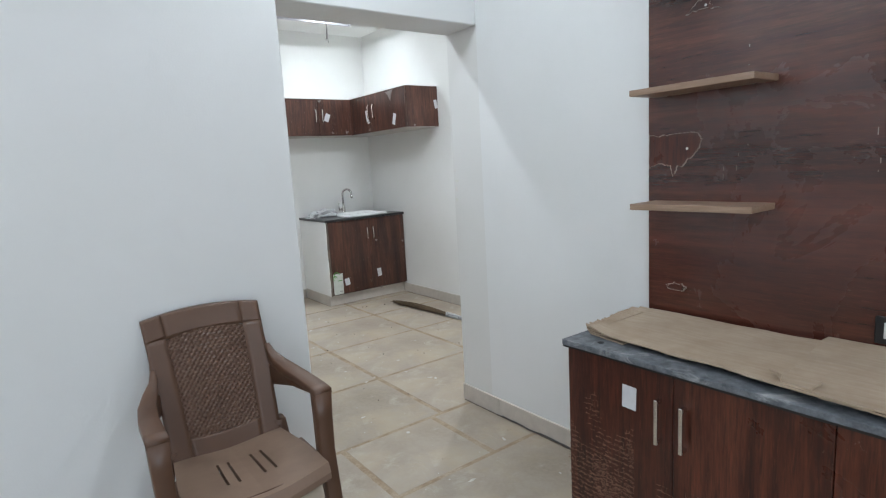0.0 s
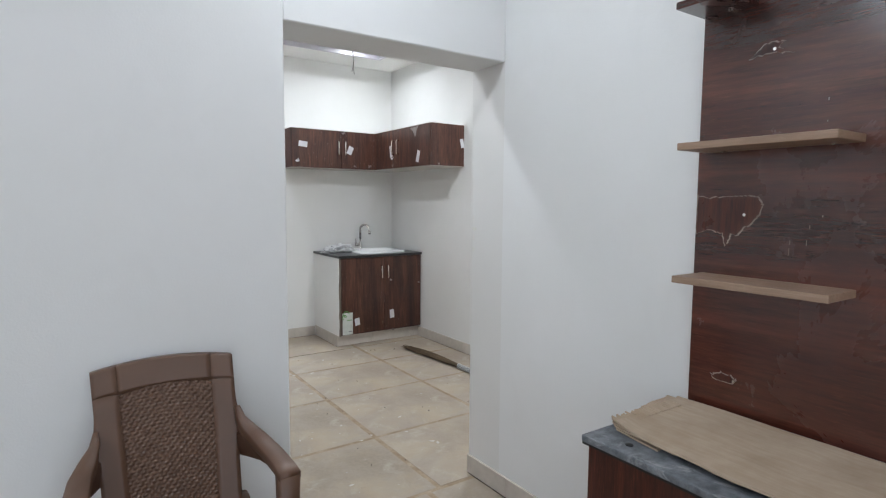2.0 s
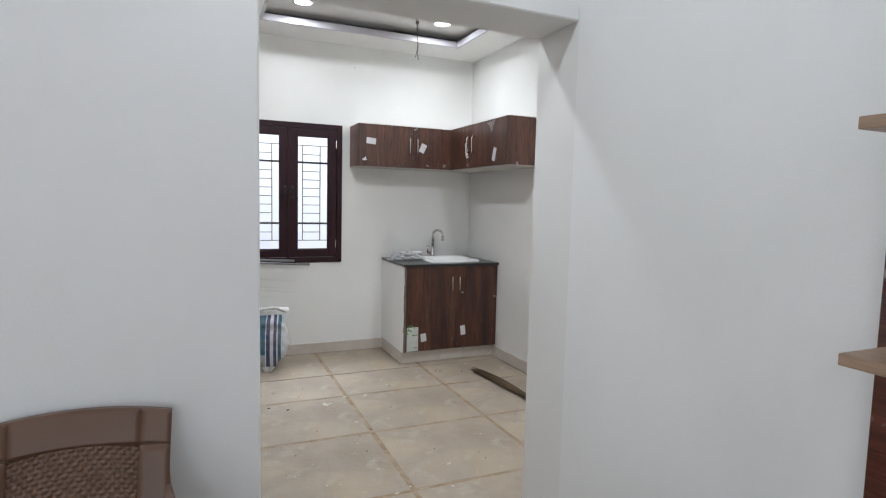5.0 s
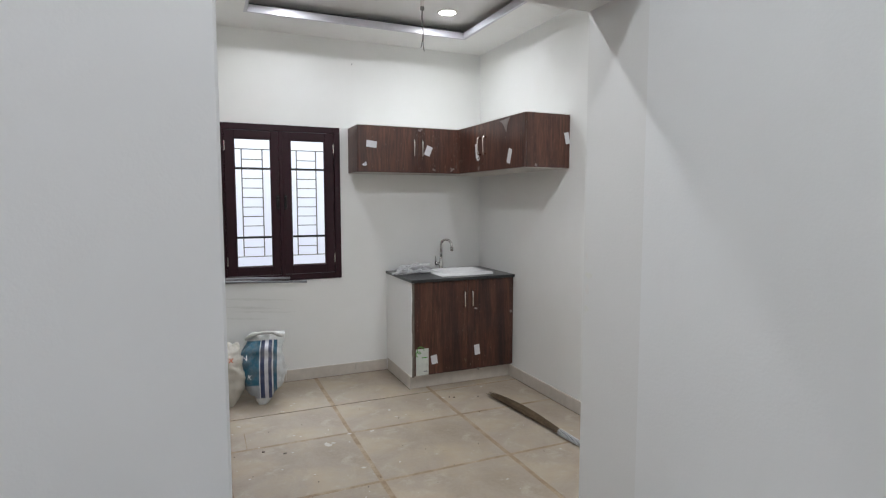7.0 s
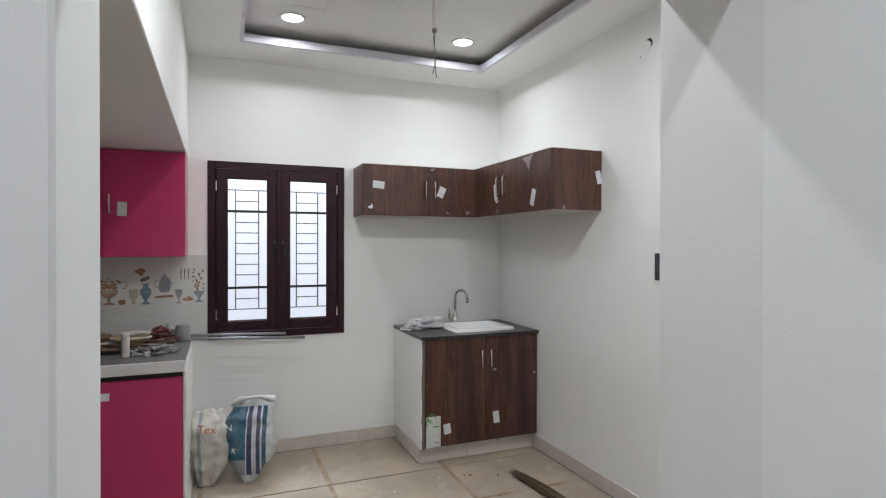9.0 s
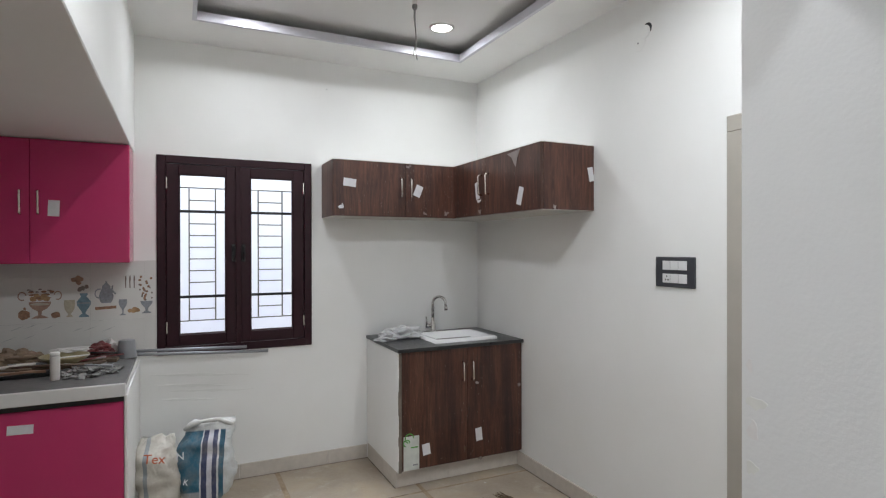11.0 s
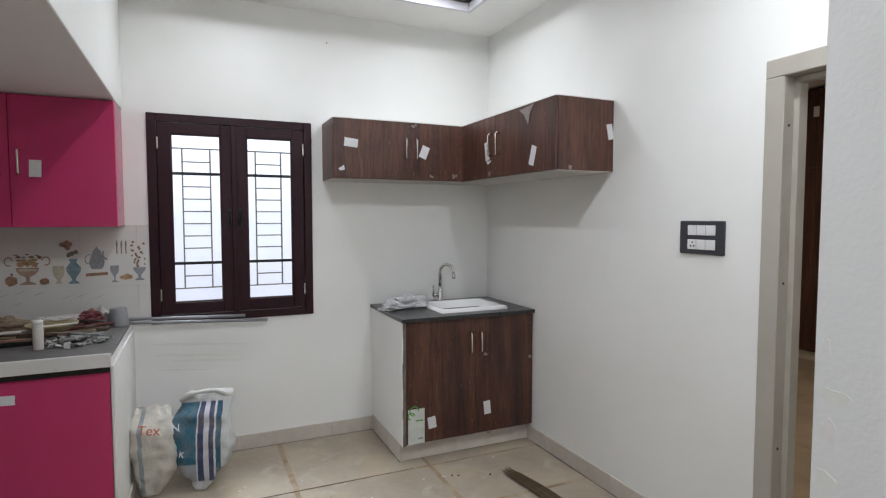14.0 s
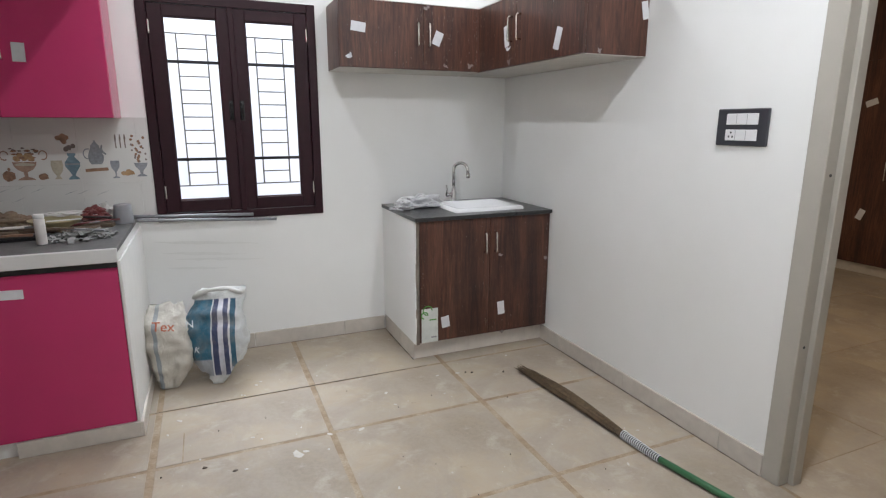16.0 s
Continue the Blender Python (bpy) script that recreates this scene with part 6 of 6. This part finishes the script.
def run(a, b, cuts):
    ends = [a] + [c for c in cuts if a < c < b] + [b]
    return [(u + 0.0012, v - 0.0012) for u, v in zip(ends, ends[1:])]


HS = 0.10
skirting("baseboard_back", [(u, v, YB - 0.012, YB, 0, HS) for u, v in run(PXR + 0.026, SX0 - 0.03, [1.30, 1.735, 2.35])], "beige tile skirting along the back wall")
skirting("baseboard_right", [(XR - 0.012, XR, u, v, 0, HS) for u, v in run(FY, SYF + 0.053, [4.035, 4.69, 5.335])], "beige tile skirting along the right wall")
skirting("baseboard_living", [(XL - 0.012, XL, u, v, 0, HS) for u, v in run(CY1 + 0.014, WY1, [1.79, 2.39])], "beige tile skirting beside the opening")
skirting("baseboard_between", [(u, v, WY0 - 0.012, WY0, 0, HS) for u, v in run(XW, OPX, [-1.2, -0.6, 0.0, 0.6])], "beige tile skirting along the dividing wall")
skirting("baseboard_jamb", [(OPX, OPX + 0.012, WY0 - 0.012, WY1, 0, HS)], "beige tile skirting on the jamb")
skirting("baseboard_corner", [(u, v, WY1, WY1 + 0.012, 0, HS) for u, v in run(XL, XR - 0.012, [2.6, 3.2])], "beige tile skirting on the short wall")

TILE_ROWS = [(5.43, 6.17), (4.885, 5.43), (4.17, 4.885), (3.39, 4.17), (2.655, 3.39), (2.115, 2.655), (1.36, 2.115), (0.57, 1.36), (-0.18, 0.57), (-0.93, -0.18), (-1.68, -0.93), (-2.40, -1.68)]
tile_mesh = {}


def floor_tile(x0, x1, y0, y1, gap=0.012, gapy=0.010):
    w, d = round(x1 - x0 - 2 * gap, 3), round(y1 - y0 - 2 * gapy, 3)
    if w < 0.03 or d < 0.03:
        return
    if (w, d) not in tile_mesh:
        tile_mesh[w, d] = mesh_of("floor_tile", box(-w / 2, w / 2, -d / 2, d / 2, -0.01, 0.0, 0.0012), M_TILE)
    ob = new("floor_tile", tile_mesh[w, d])
    ob.parent = floor
    ob.location = ((x0 + x1) / 2 + random.uniform(-0.002, 0.002), (y0 + y1) / 2 + random.uniform(-0.002, 0.002), random.uniform(-0.0008, 0.0006))
    ob.rotation_euler = (0, 0, radians(random.uniform(-0.25, 0.25)))


for k, (y0, y1) in enumerate(TILE_ROWS):
    if y0 > 2.6:
        xs = [-1.0, -0.46, 0.36, 1.19, 1.985, 2.812, 3.64]
    else:
        xs = [-1.9, -1.08, -0.26, 0.54, 1.34, 1.91 if y0 > 2.0 else XL, XL]
    narrow = 0.004 if abs(y0 - 5.43) < 0.01 else 0.011
    for x0, x1 in zip(xs, xs[1:]):
        if x1 - x0 > 0.05:
            floor_tile(x0, x1, y0, y1, 0.015, 0.005 if narrow < 0.01 else 0.012)
for i in range(6):
    for j in range(7):
        floor_tile(3.64 + i * 0.81, min(3.64 + (i + 1) * 0.81, BX1), 2.2 + j * 0.79, min(2.2 + (j + 1) * 0.79, BY1), 0.003, 0.003)

# lime splashes, grit and one cut tile joint
def splashes(name, spots, material, label, seed, thick):
    rng = random.Random(seed)
    bm = bmesh.new()
    for x, y, r in spots:
        n, turn, long = rng.randint(6, 9), rng.uniform(0, math.tau), rng.uniform(1.0, 2.2)
        ring = []
        for k in range(n):
            a, q = k * math.tau / n, r * rng.uniform(0.55, 1.15)
            u, v = q * math.cos(a) * long, q * math.sin(a)
            ring.append((x + u * math.cos(turn) - v * math.sin(turn), y + u * math.sin(turn) + v * math.cos(turn)))
        lo = [bm.verts.new((a, b, 0.0002)) for a, b in ring]
        hi = [bm.verts.new((x + (a - x) * 0.8, y + (b - y) * 0.8, thick)) for a, b in ring]
        bm.faces.new(hi)
        for k in range(n):
            bm.faces.new((lo[k], lo[(k + 1) % n], hi[(k + 1) % n], hi[k]))
    tagged(new(name, mesh_of(name, bm, material)), label, "splashes", kind="stuff")


g = random.Random(19)
spots = [(1.802, 4.757, 0.024), (1.84, 4.77, 0.012), (2.13, 4.86, 0.016)]
for k in range(170):
    x, y = g.uniform(0.95, 3.5), g.uniform(1.3, 6.0)
    if x > 2.15 and y < 2.75 or x < 1.15 and y > 5.15 or (x > 2.6 and y > 5.45):
        continue
    spots.append((x, y, 0.0025 + 0.009 * g.random() ** 3))
splashes("lime_splashes", spots, plain("dried_lime", (0.60, 0.57, 0.53), 0.85, 0, 0.1, 60), "small dried white lime and paint splashes on the tiles", 20, 0.0016)
spots = [(1.405, 4.813, 0.008), (1.53, 4.738, 0.006), (2.916, 5.223, 0.008), (2.88, 5.24, 0.006), (3.10, 5.16, 0.007)]
spots += [(g.uniform(1.2, 3.4), g.uniform(2.8, 5.3), g.uniform(0.0015, 0.0035)) for k in range(40)]
splashes("grit", spots, plain("dark_grit", (0.13, 0.10, 0.08), 0.9, 0, 0.3, 80), "dark crumbs of cement and dirt on the floor", 21, 0.006)
M_DARK_GAP = plain("dark_joint_gap", (0.10, 0.078, 0.06), 0.95, 0, 0.3, 50)


def gap_line(x0, y0, x1, y1, z, seed, wide=0.006):
    """A ragged dark strip along a joint, the gap's shadow put into its colour."""
    rng = random.Random(seed)
    n = max(4, int(math.hypot(x1 - x0, y1 - y0) / 0.03))
    d = Vector((x1 - x0, y1 - y0, 0)).normalized()
    o = Vector((-d.y, d.x, 0))
    bm = bmesh.new()
    rows_ = []
    for k in range(n + 1):
        c = Vector((x0, y0, z)).lerp(Vector((x1, y1, z)), k / n)
        w = wide * rng.uniform(0.15, 1.0)
        rows_.append([bm.verts.new(c - o * w * 0.5), bm.verts.new(c + Vector((0, 0, 0.0015))), bm.verts.new(c + o * w * 0.5)])
    for u, v in zip(rows_, rows_[1:]):
        for k in (0, 1):
            bm.faces.new((u[k], u[k + 1], v[k + 1], v[k]))
    part("joint_dirt", bm, M_DARK_GAP, floor)


gap_line(XR - 0.014, 3.82, XR - 0.014, 5.50, 0.0004, 1, 0.010)
gap_line(SX0 - 0.031, SYF + 0.045, SX0 - 0.031, YB - 0.02, 0.0004, 2, 0.007)
gap_line(PXR + 0.03, YB - 0.015, SX0 - 0.03, YB - 0.015, 0.0004, 3, 0.005)
gap_line(1.17, 5.43, 2.70, 5.43, -0.0004, 4, 0.010)
gap_line(XL - 0.014, CY1 + 0.02, XL - 0.014, WY1 - 0.01, 0.0004, 5, 0.010)
part("cut_joint", box(1.312, 1.317, 4.895, 5.16, -0.002, 0.0012), M_GROUT, floor)
